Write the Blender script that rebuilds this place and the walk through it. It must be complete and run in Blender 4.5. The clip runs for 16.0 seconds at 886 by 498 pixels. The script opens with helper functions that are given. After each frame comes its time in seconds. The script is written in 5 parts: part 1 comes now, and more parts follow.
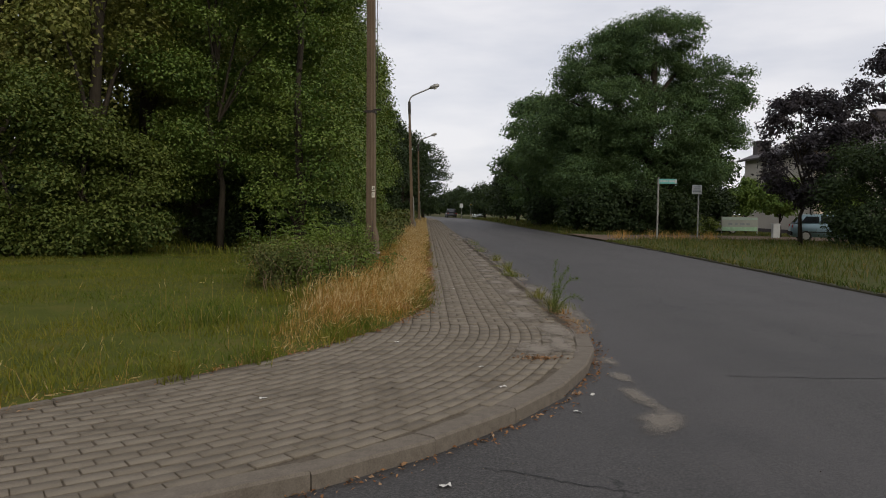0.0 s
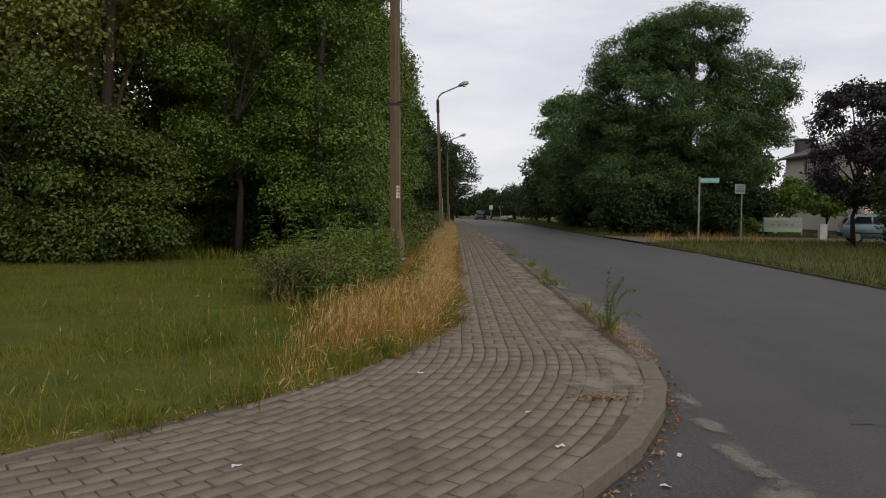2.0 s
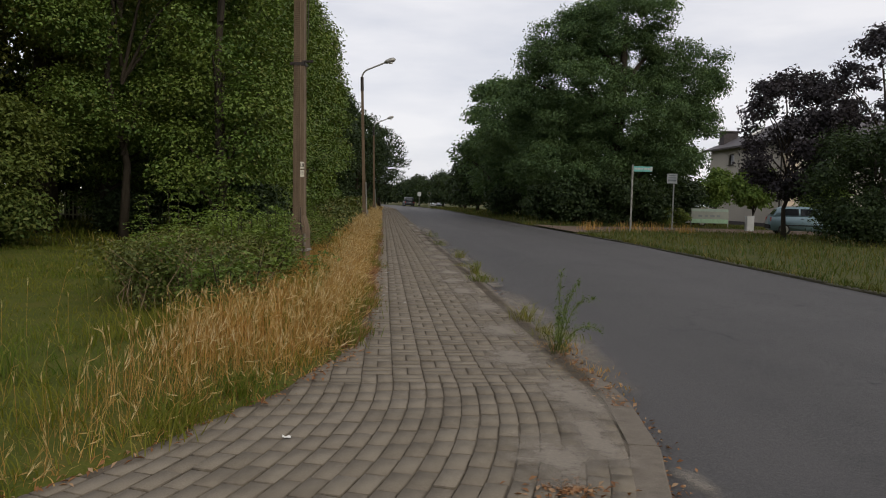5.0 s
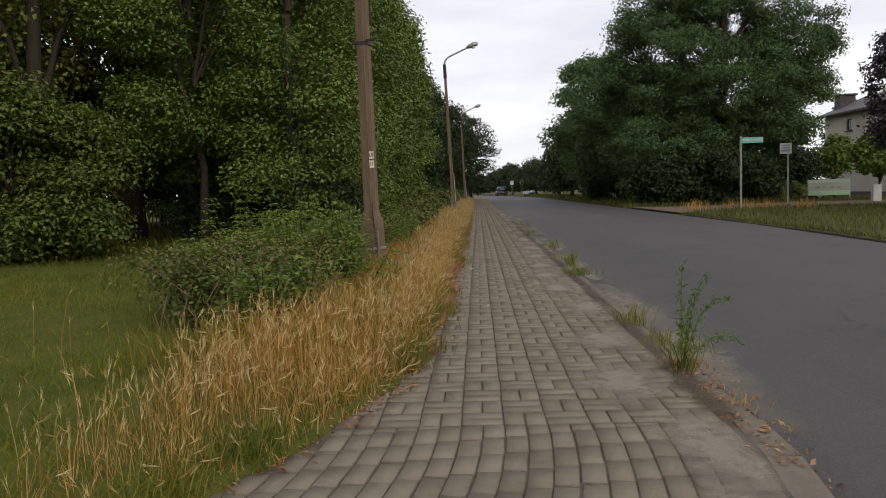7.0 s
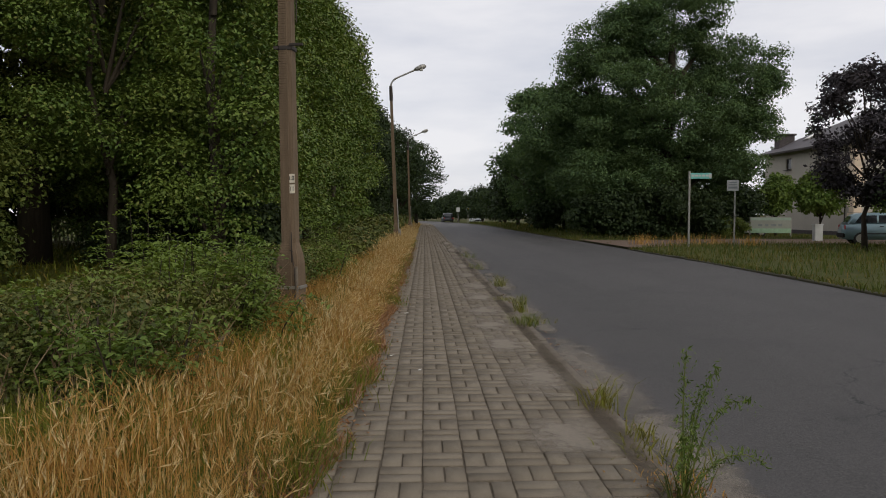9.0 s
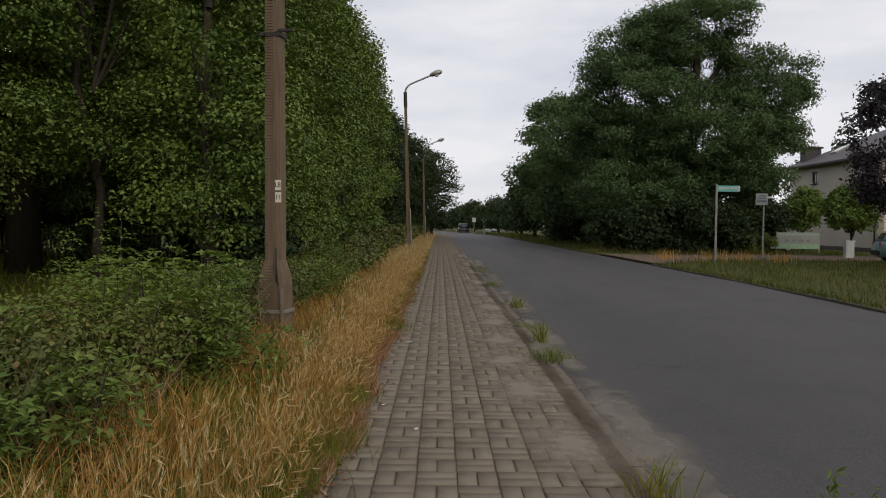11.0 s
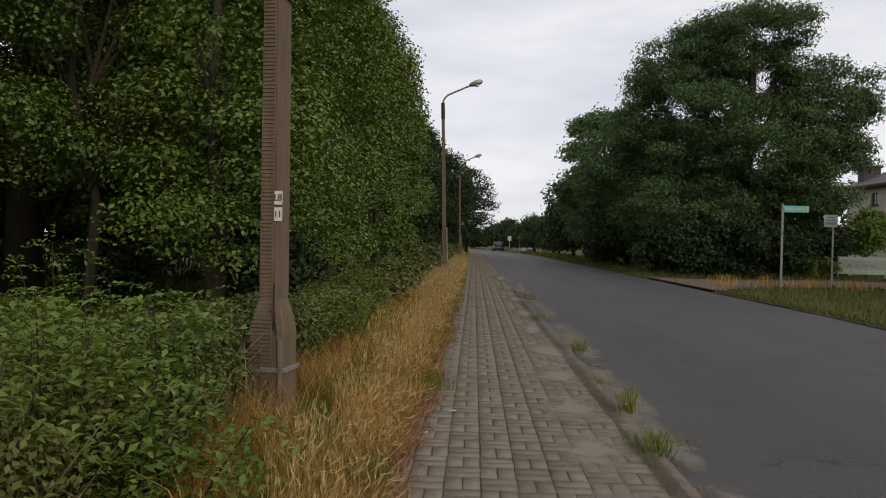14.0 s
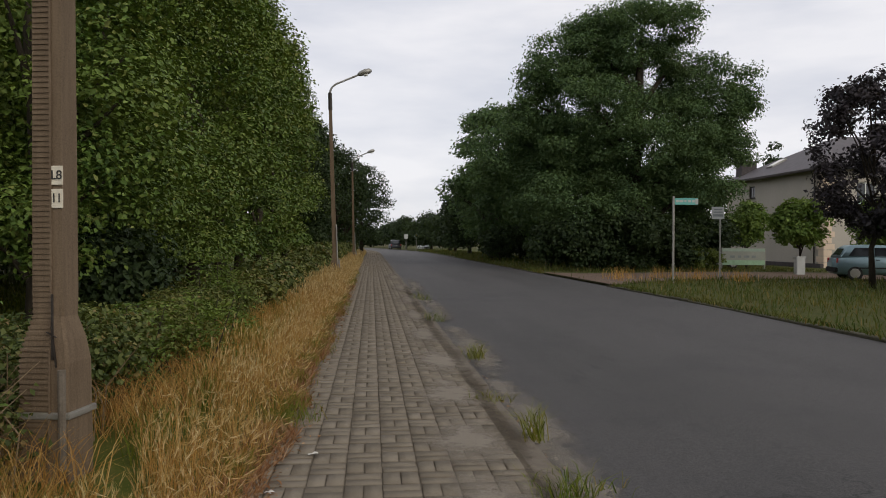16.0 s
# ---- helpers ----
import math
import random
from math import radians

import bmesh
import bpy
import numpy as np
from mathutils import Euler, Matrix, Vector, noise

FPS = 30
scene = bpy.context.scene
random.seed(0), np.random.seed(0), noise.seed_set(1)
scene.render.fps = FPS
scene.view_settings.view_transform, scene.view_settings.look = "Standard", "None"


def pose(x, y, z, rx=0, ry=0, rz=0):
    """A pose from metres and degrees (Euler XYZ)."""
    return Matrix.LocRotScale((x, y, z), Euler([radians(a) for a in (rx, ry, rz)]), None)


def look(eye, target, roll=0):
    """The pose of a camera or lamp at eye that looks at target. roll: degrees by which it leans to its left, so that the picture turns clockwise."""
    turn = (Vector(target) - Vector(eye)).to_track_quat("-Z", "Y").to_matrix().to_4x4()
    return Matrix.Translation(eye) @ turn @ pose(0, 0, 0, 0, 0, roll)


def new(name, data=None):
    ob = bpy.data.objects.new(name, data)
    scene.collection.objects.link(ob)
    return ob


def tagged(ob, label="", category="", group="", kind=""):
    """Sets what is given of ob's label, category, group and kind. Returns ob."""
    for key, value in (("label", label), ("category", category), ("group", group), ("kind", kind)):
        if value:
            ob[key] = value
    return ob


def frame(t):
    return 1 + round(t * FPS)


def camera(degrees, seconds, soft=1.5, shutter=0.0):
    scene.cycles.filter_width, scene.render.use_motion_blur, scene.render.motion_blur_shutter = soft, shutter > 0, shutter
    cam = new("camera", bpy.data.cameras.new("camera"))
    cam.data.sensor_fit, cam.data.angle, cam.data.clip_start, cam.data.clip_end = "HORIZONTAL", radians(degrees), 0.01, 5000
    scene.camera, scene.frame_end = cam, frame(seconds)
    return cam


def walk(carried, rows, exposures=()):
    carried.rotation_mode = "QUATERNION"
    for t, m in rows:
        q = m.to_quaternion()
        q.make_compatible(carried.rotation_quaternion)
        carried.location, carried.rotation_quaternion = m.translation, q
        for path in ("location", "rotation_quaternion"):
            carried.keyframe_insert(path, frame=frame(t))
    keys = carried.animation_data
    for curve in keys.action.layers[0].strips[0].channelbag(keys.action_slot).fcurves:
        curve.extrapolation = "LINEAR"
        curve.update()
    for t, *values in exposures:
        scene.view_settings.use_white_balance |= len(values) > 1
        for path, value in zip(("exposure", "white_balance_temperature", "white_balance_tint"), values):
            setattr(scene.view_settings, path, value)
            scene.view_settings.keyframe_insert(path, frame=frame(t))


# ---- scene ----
cam = camera(62.2, 16.0, soft=1.0)
PATH = [
    (0, (0.457, 0.188, 1.216), (0.504, 2.184, 1.112), 0.7),
    (0.5, (0.43, 0.473, 1.2), (0.396, 2.47, 1.096), 0.8),
    (1, (0.377, 0.791, 1.213), (0.351, 2.788, 1.112), 1.3),
    (1.5, (0.42, 1.147, 1.189), (0.441, 3.145, 1.088), 1.1),
    (2, (0.451, 1.457, 1.206), (0.418, 3.454, 1.107), 0.4),
    (2.5, (0.445, 1.85, 1.204), (0.459, 3.846, 1.088), 1.4),
    (3, (0.537, 2.19, 1.168), (0.699, 4.18, 1.068), 1.4),
    (3.5, (0.614, 2.483, 1.197), (0.699, 4.479, 1.118), 0.4),
    (4, (0.639, 2.828, 1.17), (0.746, 4.822, 1.059), 0.7),
    (4.2, (0.636, 2.942, 1.18), (0.803, 4.932, 1.06), 1.4),
    (6.3, (0.803, 4.229, 1.108), (0.887, 6.223, 0.971), 0.5),
    (6.5, (0.843, 4.365, 1.129), (0.818, 6.36, 0.994), -1.0),
    (7, (0.834, 4.599, 1.109), (0.735, 6.59, 0.953), -2.0),
    (7.5, (0.814, 4.937, 1.209), (0.879, 6.926, 1.011), 0.3),
    (8, (0.908, 5.327, 1.208), (1.034, 7.317, 1.052), -0.4),
    (8.5, (0.947, 5.598, 1.213), (0.957, 7.596, 1.115), -1.4),
    (8.7, (0.938, 5.741, 1.195), (0.992, 7.738, 1.1), -0.2),
    (10.8, (1.003, 7.054, 1.276), (1.001, 9.053, 1.229), 0.7),
    (11, (1.033, 7.154, 1.249), (1.041, 9.153, 1.184), 0.6),
    (11.5, (1.068, 7.5, 1.285), (0.929, 9.49, 1.139), -1.9),
    (12, (1.001, 7.85, 1.264), (0.908, 9.844, 1.145), -0.7),
    (12.5, (0.967, 8.104, 1.279), (1.038, 10.101, 1.211), 1.4),
    (13, (0.987, 8.486, 1.325), (0.98, 10.485, 1.267), 0.3),
    (13.5, (0.948, 8.796, 1.298), (0.851, 10.793, 1.273), 0.7),
    (14, (0.858, 9.125, 1.332), (0.774, 11.123, 1.313), 1.3),
    (14.5, (0.911, 9.406, 1.303), (0.93, 11.405, 1.291), 0.6),
    (15, (1.023, 9.705, 1.331), (0.978, 11.704, 1.379), -1.6),
    (15.5, (1.039, 10.09, 1.305), (1.161, 12.086, 1.292), -0.7),
    (16, (1.063, 10.396, 1.289), (1.257, 12.386, 1.27), 0.3),
]
walk(cam, [(t, look(eye, target, roll)) for t, eye, target, roll in PATH], [(0, -0.05), (4, -0.05), (6.5, 0.18), (7.0, 0.22), (7.5, 0.2), (8.5, 0.0), (10.8, -0.12), (11.5, 0.15), (12.5, 0.1), (14, 0.0), (16, 0.0)])

# ---- world, sun ----
SUN_EL, SUN_AZ = 32.0, 150.0
world = bpy.data.worlds.new("overcast")
scene.world = world
world.use_nodes = True
wn, wl = world.node_tree.nodes, world.node_tree.links
sky = wn.new("ShaderNodeTexSky")
sky.sky_type, sky.sun_disc = "NISHITA", False
sky.sun_elevation, sky.sun_rotation = radians(SUN_EL), radians(SUN_AZ)
wco = wn.new("ShaderNodeTexCoord")
wmap = wn.new("ShaderNodeMapping")
wmap.inputs["Scale"].default_value = (2.2, 2.2, 9.0)
wno = wn.new("ShaderNodeTexNoise")
wno.inputs["Scale"].default_value, wno.inputs["Detail"].default_value = 1.6, 5.0
wrm = wn.new("ShaderNodeValToRGB")
wrm.color_ramp.elements[0].position, wrm.color_ramp.elements[0].color = 0.36, (5.6, 5.7, 6.25, 1)
wrm.color_ramp.elements[1].position, wrm.color_ramp.elements[1].color = 0.62, (7.2, 7.1, 7.35, 1)
wmx = wn.new("ShaderNodeMix")
wmx.data_type = "RGBA"
wmx.inputs[0].default_value = 0.93
wl.new(wco.outputs["Generated"], wmap.inputs["Vector"])
wl.new(wmap.outputs["Vector"], wno.inputs["Vector"])
wl.new(wno.outputs["Fac"], wrm.inputs["Fac"])
wl.new(sky.outputs["Color"], wmx.inputs[6])
wl.new(wrm.outputs["Color"], wmx.inputs[7])
wl.new(wmx.outputs[2], wn["Background"].inputs["Color"])
wn["Background"].inputs["Strength"].default_value = 0.125
sun = new("sun", bpy.data.lights.new("sun", "SUN"))
sun.data.energy, sun.data.angle, sun.data.color = 1.0, radians(20), (1.0, 0.9, 0.74)
az, el = radians(SUN_AZ), radians(SUN_EL)
sun_dir = Vector((math.sin(az) * math.cos(el), math.cos(az) * math.cos(el), math.sin(el)))
sun.matrix_world = look(sun_dir * 60, (0, 0, 0))

# ---- materials ----
rng = np.random.default_rng(7)


class Mat:
    """A node material under construction."""

    def __init__(self, name):
        self.m = bpy.data.materials.new(name)
        self.m.use_nodes = True
        self.n, self.l = self.m.node_tree.nodes, self.m.node_tree.links
        self.b = self.n["Principled BSDF"]
        self.geo = self.n.new("ShaderNodeNewGeometry")

    def noise(self, scale, detail=4.0, rough=0.55, stretch=None):
        t = self.n.new("ShaderNodeTexNoise")
        t.inputs["Scale"].default_value, t.inputs["Detail"].default_value = scale, detail
        t.inputs["Roughness"].default_value = rough
        v = self.geo.outputs["Position"]
        if stretch:
            mp = self.n.new("ShaderNodeMapping")
            mp.inputs["Scale"].default_value = stretch
            self.l.new(v, mp.inputs["Vector"])
            v = mp.outputs["Vector"]
        self.l.new(v, t.inputs["Vector"])
        return t.outputs["Fac"]

    def ramp(self, fac, stops):
        r = self.n.new("ShaderNodeValToRGB")
        e = r.color_ramp.elements
        while len(e) < len(stops):
            e.new(0.5)
        for k, (p, c) in enumerate(stops):
            e[k].position, e[k].color = p, (*c, 1)
        self.l.new(fac, r.inputs["Fac"])
        return r.outputs["Color"]

    def val(self, fac, lo, hi, a, b):
        r = self.n.new("ShaderNodeMapRange")
        for k, v in zip(("From Min", "From Max", "To Min", "To Max"), (lo, hi, a, b)):
            r.inputs[k].default_value = v
        self.l.new(fac, r.inputs["Value"])
        return r.outputs["Result"]

    def math(self, op, a, b):
        r = self.n.new("ShaderNodeMath")
        r.operation = op
        for k, v in enumerate((a, b)):
            if isinstance(v, (int, float)):
                r.inputs[k].default_value = v
            else:
                self.l.new(v, r.inputs[k])
        return r.outputs[0]

    def mix(self, fac, a, b, mode="MIX"):
        r = self.n.new("ShaderNodeMix")
        r.data_type, r.blend_type = "RGBA", mode
        for k, v in ((0, fac), (6, a), (7, b)):
            if isinstance(v, (int, float)):
                r.inputs[k].default_value = v
            elif isinstance(v, tuple):
                r.inputs[k].default_value = (*v, 1)
            else:
                self.l.new(v, r.inputs[k])
        return r.outputs[2]

    def island(self):
        info = self.n.new("ShaderNodeObjectInfo")
        s = self.math("ADD", self.geo.outputs["Random Per Island"], info.outputs["Random"])
        return self.math("FRACT", s, 0.0)

    def bump(self, height, strength=0.3, dist=0.01):
        b = self.n.new("ShaderNodeBump")
        b.inputs["Strength"].default_value, b.inputs["Distance"].default_value = strength, dist
        self.l.new(height, b.inputs["Height"])
        self.l.new(b.outputs["Normal"], self.b.inputs["Normal"])

    def done(self, color, rough=0.8, metal=0.0, spec=0.3):
        if isinstance(color, tuple):
            self.b.inputs["Base Color"].default_value = (*color, 1)
        else:
            self.l.new(color, self.b.inputs["Base Color"])
        if isinstance(rough, (int, float)):
            self.b.inputs["Roughness"].default_value = rough
        else:
            self.l.new(rough, self.b.inputs["Roughness"])
        self.b.inputs["Metallic"].default_value = metal
        self.b.inputs["Specular IOR Level"].default_value = spec
        return self.m


def simple(name, c, rough=0.7, metal=0.0, scale=6.0, vary=0.18, spec=0.3):
    m = Mat(name)
    lo = tuple(v * (1 - vary) for v in c)
    hi = tuple(min(1, v * (1 + vary)) for v in c)
    col = m.ramp(m.noise(scale, 5), [(0.3, lo), (0.7, hi)])
    col = m.mix(0.35, col, m.ramp(m.noise(scale * 14, 3), [(0.3, lo), (0.7, hi)]))
    m.bump(m.noise(scale * 20, 3), 0.15, 0.004)
    return m.done(col, rough, metal, spec)


def foliage_mat(name, stops, through_light=0.28, rough=0.5, large=0.35):
    m = Mat(name)
    col = m.ramp(m.island(), stops)
    mid = stops[len(stops) // 2][1]
    warm = (mid[0] * 1.35, mid[1] * 1.12, mid[2] * 0.85)
    col = m.mix(m.val(m.noise(0.55, 3), 0.4, 0.68, 0.0, large * 2), col, m.mix(0.6, col, warm))
    col = m.mix(m.val(m.noise(1.5, 3), 0.52, 0.74, 0.0, 0.35), col, m.mix(1.0, col, (0.5, 0.55, 0.5), "MULTIPLY"))
    m.done(col, rough + 0.1, 0.0, 0.25)
    tr = m.n.new("ShaderNodeBsdfTranslucent")
    m.l.new(m.mix(1.0, col, (1.15, 1.1, 0.6), "MULTIPLY"), tr.inputs["Color"])
    mx = m.n.new("ShaderNodeMixShader")
    mx.inputs[0].default_value = through_light
    m.l.new(m.b.outputs[0], mx.inputs[1])
    m.l.new(tr.outputs[0], mx.inputs[2])
    m.l.new(mx.outputs[0], m.n["Material Output"].inputs["Surface"])
    return m.m


def paver_mat():
    m = Mat("grey_paver")
    base = m.ramp(m.island(), [(0.0, (0.158, 0.131, 0.091)), (0.5, (0.2, 0.168, 0.12)), (1.0, (0.245, 0.21, 0.155))])
    base = m.mix(0.5, base, m.ramp(m.noise(190, 3), [(0.3, (0.095, 0.08, 0.061)), (0.7, (0.27, 0.23, 0.182))]))
    stain = m.val(m.noise(1.1, 5), 0.42, 0.7, 0.0, 0.5)
    base = m.mix(stain, base, (0.225, 0.192, 0.15))
    dark = m.val(m.noise(2.7, 4), 0.5, 0.75, 0.0, 0.6)
    base = m.mix(dark, base, (0.09, 0.076, 0.058))
    m.bump(m.noise(150, 4, 0.7), 0.7, 0.006)
    return m.done(base, 0.9, 0, 0.2)


def asphalt_mat():
    m = Mat("asphalt")
    c = m.ramp(m.noise(75, 3, 0.7), [(0.3, (0.0185, 0.0175, 0.0168)), (0.5, (0.045, 0.042, 0.04)), (0.72, (0.118, 0.111, 0.103))])
    c = m.mix(m.val(m.noise(0.35, 5, 0.6, (1.8, 0.1, 1)), 0.38, 0.66, 0.0, 0.62), c, (0.08, 0.073, 0.072))
    c = m.mix(m.val(m.noise(0.7, 6), 0.5, 0.75, 0.0, 0.5), c, (0.026, 0.0255, 0.026))
    vor = m.n.new("ShaderNodeTexVoronoi")
    vor.feature = "DISTANCE_TO_EDGE"
    vor.inputs["Scale"].default_value = 0.42
    wob = m.n.new("ShaderNodeTexNoise")
    wob.inputs["Scale"].default_value, wob.inputs["Detail"].default_value = 2.2, 6.0
    m.l.new(m.geo.outputs["Position"], wob.inputs["Vector"])
    add = m.n.new("ShaderNodeVectorMath")
    add.operation = "ADD"
    m.l.new(m.geo.outputs["Position"], add.inputs[0])
    m.l.new(wob.outputs["Color"], add.inputs[1])
    m.l.new(add.outputs["Vector"], vor.inputs["Vector"])
    crack = m.math("MULTIPLY", m.val(vor.outputs["Distance"], 0.002, 0.006, 1.0, 0.0), m.val(m.noise(0.3, 2), 0.5, 0.6, 0.0, 0.9))
    c = m.mix(crack, c, (0.012, 0.012, 0.012))
    m.bump(m.noise(110, 3, 0.7), 0.9, 0.008)
    return m.done(c, 0.72, 0, 0.4)


def soft_patch_mat(name, c1, c2, cut=0.5, cover=0.92, fray=2.6):
    """Loose sand or dust whose edge frays out."""
    m = Mat(name)
    c = m.ramp(m.noise(90, 4), [(0.3, c1), (0.7, c2)])
    m.done(c, 0.95, 0, 0.1)
    tc = m.n.new("ShaderNodeTexCoord")
    mp = m.n.new("ShaderNodeMapping")
    mp.inputs["Location"].default_value, mp.inputs["Scale"].default_value = (-1, -1, 0), (2, 2, 0)
    m.l.new(tc.outputs["Generated"], mp.inputs["Vector"])
    ln = m.n.new("ShaderNodeVectorMath")
    ln.operation = "LENGTH"
    m.l.new(mp.outputs["Vector"], ln.inputs[0])
    edge = m.math("SUBTRACT", 1.0, ln.outputs["Value"])
    f = m.math("ADD", edge, m.math("MULTIPLY", m.math("SUBTRACT", m.noise(5, 8, 0.72), 0.5), fray))
    fac = m.val(f, cut - 0.35, cut + 0.25, 0.0, cover)
    tp = m.n.new("ShaderNodeBsdfTransparent")
    mx = m.n.new("ShaderNodeMixShader")
    m.l.new(fac, mx.inputs[0])
    m.l.new(tp.outputs[0], mx.inputs[1])
    m.l.new(m.b.outputs[0], mx.inputs[2])
    m.l.new(mx.outputs[0], m.n["Material Output"].inputs["Surface"])
    return m.m


def soil_mat(name, a, b, c):
    m = Mat(name)
    col = m.ramp(m.noise(3.0, 6, 0.6), [(0.3, a), (0.5, b), (0.72, c)])
    col = m.mix(0.4, col, m.ramp(m.noise(60, 4), [(0.3, a), (0.7, c)]))
    m.bump(m.noise(45, 4), 0.7, 0.03)
    return m.done(col, 0.95, 0, 0.1)


def concrete_mat(name, a, b, streak=(5, 5, 0.5)):
    m = Mat(name)
    col = m.ramp(m.noise(4, 6, 0.65, streak), [(0.3, a), (0.7, b)])
    col = m.mix(0.45, col, m.ramp(m.noise(120, 3), [(0.3, a), (0.7, b)]))
    m.bump(m.noise(140, 3), 0.4, 0.004)
    return m.done(col, 0.9, 0, 0.2)


def glass_mat(name, tint):
    m = Mat(name)
    m.done(tint, 0.06, 0.0, 0.6)
    return m.m


M_PAVER = paver_mat()
M_ASPHALT = asphalt_mat()
M_EDGE = soil_mat("paver_edge_dirt", (0.105, 0.087, 0.064), (0.155, 0.129, 0.096), (0.205, 0.172, 0.13))
M_BED = soil_mat("joint_sand", (0.075, 0.061, 0.046), (0.115, 0.095, 0.072), (0.17, 0.142, 0.108))
M_KERB = concrete_mat("kerb_concrete", (0.1, 0.084, 0.065), (0.2, 0.17, 0.135), (3, 3, 3))
M_KERB_MOSSY = concrete_mat("mossy_kerb_concrete", (0.035, 0.036, 0.02), (0.11, 0.1, 0.07), (3, 3, 3))
M_POLE = concrete_mat("pole_concrete", (0.095, 0.067, 0.043), (0.2, 0.147, 0.097))
M_SAND = soft_patch_mat("sand", (0.215, 0.186, 0.152), (0.3, 0.262, 0.215), 0.56, 0.8, 1.6)
M_DUST = soft_patch_mat("road_dust", (0.15, 0.135, 0.115), (0.3, 0.265, 0.222), 0.5, 0.7, 2.0)
M_KERBSOIL = soft_patch_mat("kerb_soil", (0.06, 0.048, 0.034), (0.13, 0.106, 0.078), 0.62, 0.6, 2.2)
M_LAWN = soil_mat("lawn_soil", (0.044, 0.064, 0.009), (0.072, 0.09, 0.014), (0.13, 0.11, 0.03))
M_STRAWSOIL = soil_mat("straw_litter", (0.09, 0.06, 0.025), (0.16, 0.11, 0.05), (0.26, 0.18, 0.09))
M_VERGE = soil_mat("verge_soil", (0.035, 0.05, 0.012), (0.06, 0.07, 0.02), (0.11, 0.095, 0.04))
M_GROUND = soil_mat("ground", (0.04, 0.045, 0.016), (0.07, 0.065, 0.025), (0.12, 0.1, 0.045))
M_DRIVE = soil_mat("driveway_gravel", (0.1, 0.07, 0.052), (0.145, 0.105, 0.08), (0.2, 0.15, 0.115))
M_BARK = concrete_mat("bark", (0.022, 0.018, 0.013), (0.066, 0.053, 0.038), (6, 6, 0.8))
M_LEAF_WALL = foliage_mat("leaf_hornbeam", [(0.0, (0.04, 0.078, 0.014)), (0.45, (0.086, 0.146, 0.026)), (0.85, (0.145, 0.21, 0.044)), (1.0, (0.19, 0.2, 0.055))], 0.16, 0.42)
M_LEAF_POPLAR = foliage_mat("leaf_poplar", [(0.0, (0.1, 0.13, 0.03)), (0.5, (0.175, 0.2, 0.05)), (1.0, (0.3, 0.29, 0.09))])
M_LEAF_BUSH = foliage_mat("leaf_bush", [(0.0, (0.05, 0.084, 0.017)), (0.5, (0.098, 0.138, 0.03)), (1.0, (0.17, 0.19, 0.047))])
M_LEAF_HEDGE = foliage_mat("leaf_hedge", [(0.0, (0.034, 0.052, 0.012)), (0.5, (0.075, 0.1, 0.024)), (0.85, (0.13, 0.15, 0.04)), (1.0, (0.2, 0.135, 0.055))], 0.18, 0.5, 0.35)
M_LEAF_ELDER = foliage_mat("leaf_elder", [(0.0, (0.075, 0.125, 0.024)), (0.6, (0.12, 0.185, 0.036)), (1.0, (0.18, 0.235, 0.055))])
M_LEAF_ACACIA = foliage_mat("leaf_acacia", [(0.0, (0.042, 0.078, 0.031)), (0.5, (0.073, 0.13, 0.05)), (1.0, (0.122, 0.185, 0.07))])
M_LEAF_PURPLE = foliage_mat("leaf_purple", [(0.0, (0.022, 0.02, 0.026)), (0.6, (0.036, 0.031, 0.038)), (1.0, (0.058, 0.052, 0.056))], 0.15)
# dark leaf tone; in the wood and under trees it also carries shade
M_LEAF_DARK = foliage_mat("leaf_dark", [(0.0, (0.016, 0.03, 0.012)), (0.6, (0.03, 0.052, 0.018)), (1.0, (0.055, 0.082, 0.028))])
M_LEAF_BALL = foliage_mat("leaf_ball", [(0.0, (0.065, 0.12, 0.024)), (0.6, (0.12, 0.19, 0.04)), (1.0, (0.18, 0.25, 0.06))])
M_STRAW = foliage_mat("dry_grass", [(0.0, (0.2, 0.098, 0.027)), (0.4, (0.385, 0.212, 0.064)), (0.8, (0.52, 0.32, 0.11)), (1.0, (0.6, 0.42, 0.18))], 0.35, 0.7, 0.15)
M_EAR = foliage_mat("barley_ear", [(0.0, (0.38, 0.24, 0.09)), (0.5, (0.61, 0.45, 0.22)), (1.0, (0.8, 0.68, 0.44))], 0.4, 0.7, 0.15)
M_GREEN_BLADE = foliage_mat("green_grass", [(0.0, (0.056, 0.096, 0.009)), (0.5, (0.098, 0.137, 0.014)), (0.88, (0.155, 0.164, 0.025)), (1.0, (0.31, 0.235, 0.075))], 0.3, 0.6, 0.7)
M_VERGE_BLADE = foliage_mat("verge_grass", [(0.0, (0.042, 0.072, 0.011)), (0.6, (0.068, 0.098, 0.018)), (0.88, (0.11, 0.106, 0.028)), (1.0, (0.24, 0.17, 0.07))], 0.3, 0.6, 0.4)
M_DEADLEAF = foliage_mat("dead_leaf", [(0.0, (0.16, 0.07, 0.03)), (0.6, (0.28, 0.14, 0.06)), (1.0, (0.4, 0.28, 0.17))], 0.1, 0.8, 0.1)
M_TWIG = simple("dry_twig", (0.2, 0.145, 0.085), 0.85, 0, 8, 0.35)
M_VERGE_WOOD = simple("weathered_fence_wood", (0.3, 0.3, 0.18), 0.85, 0, 4, 0.25)
M_STEEL = simple("galvanised_steel", (0.33, 0.32, 0.29), 0.5, 0.6)
M_WHITE = simple("white_paint", (0.72, 0.72, 0.68), 0.6, 0, 3, 0.08)
M_PALEGREY = simple("weathered_pale_panel", (0.42, 0.43, 0.41), 0.7, 0, 4, 0.12)
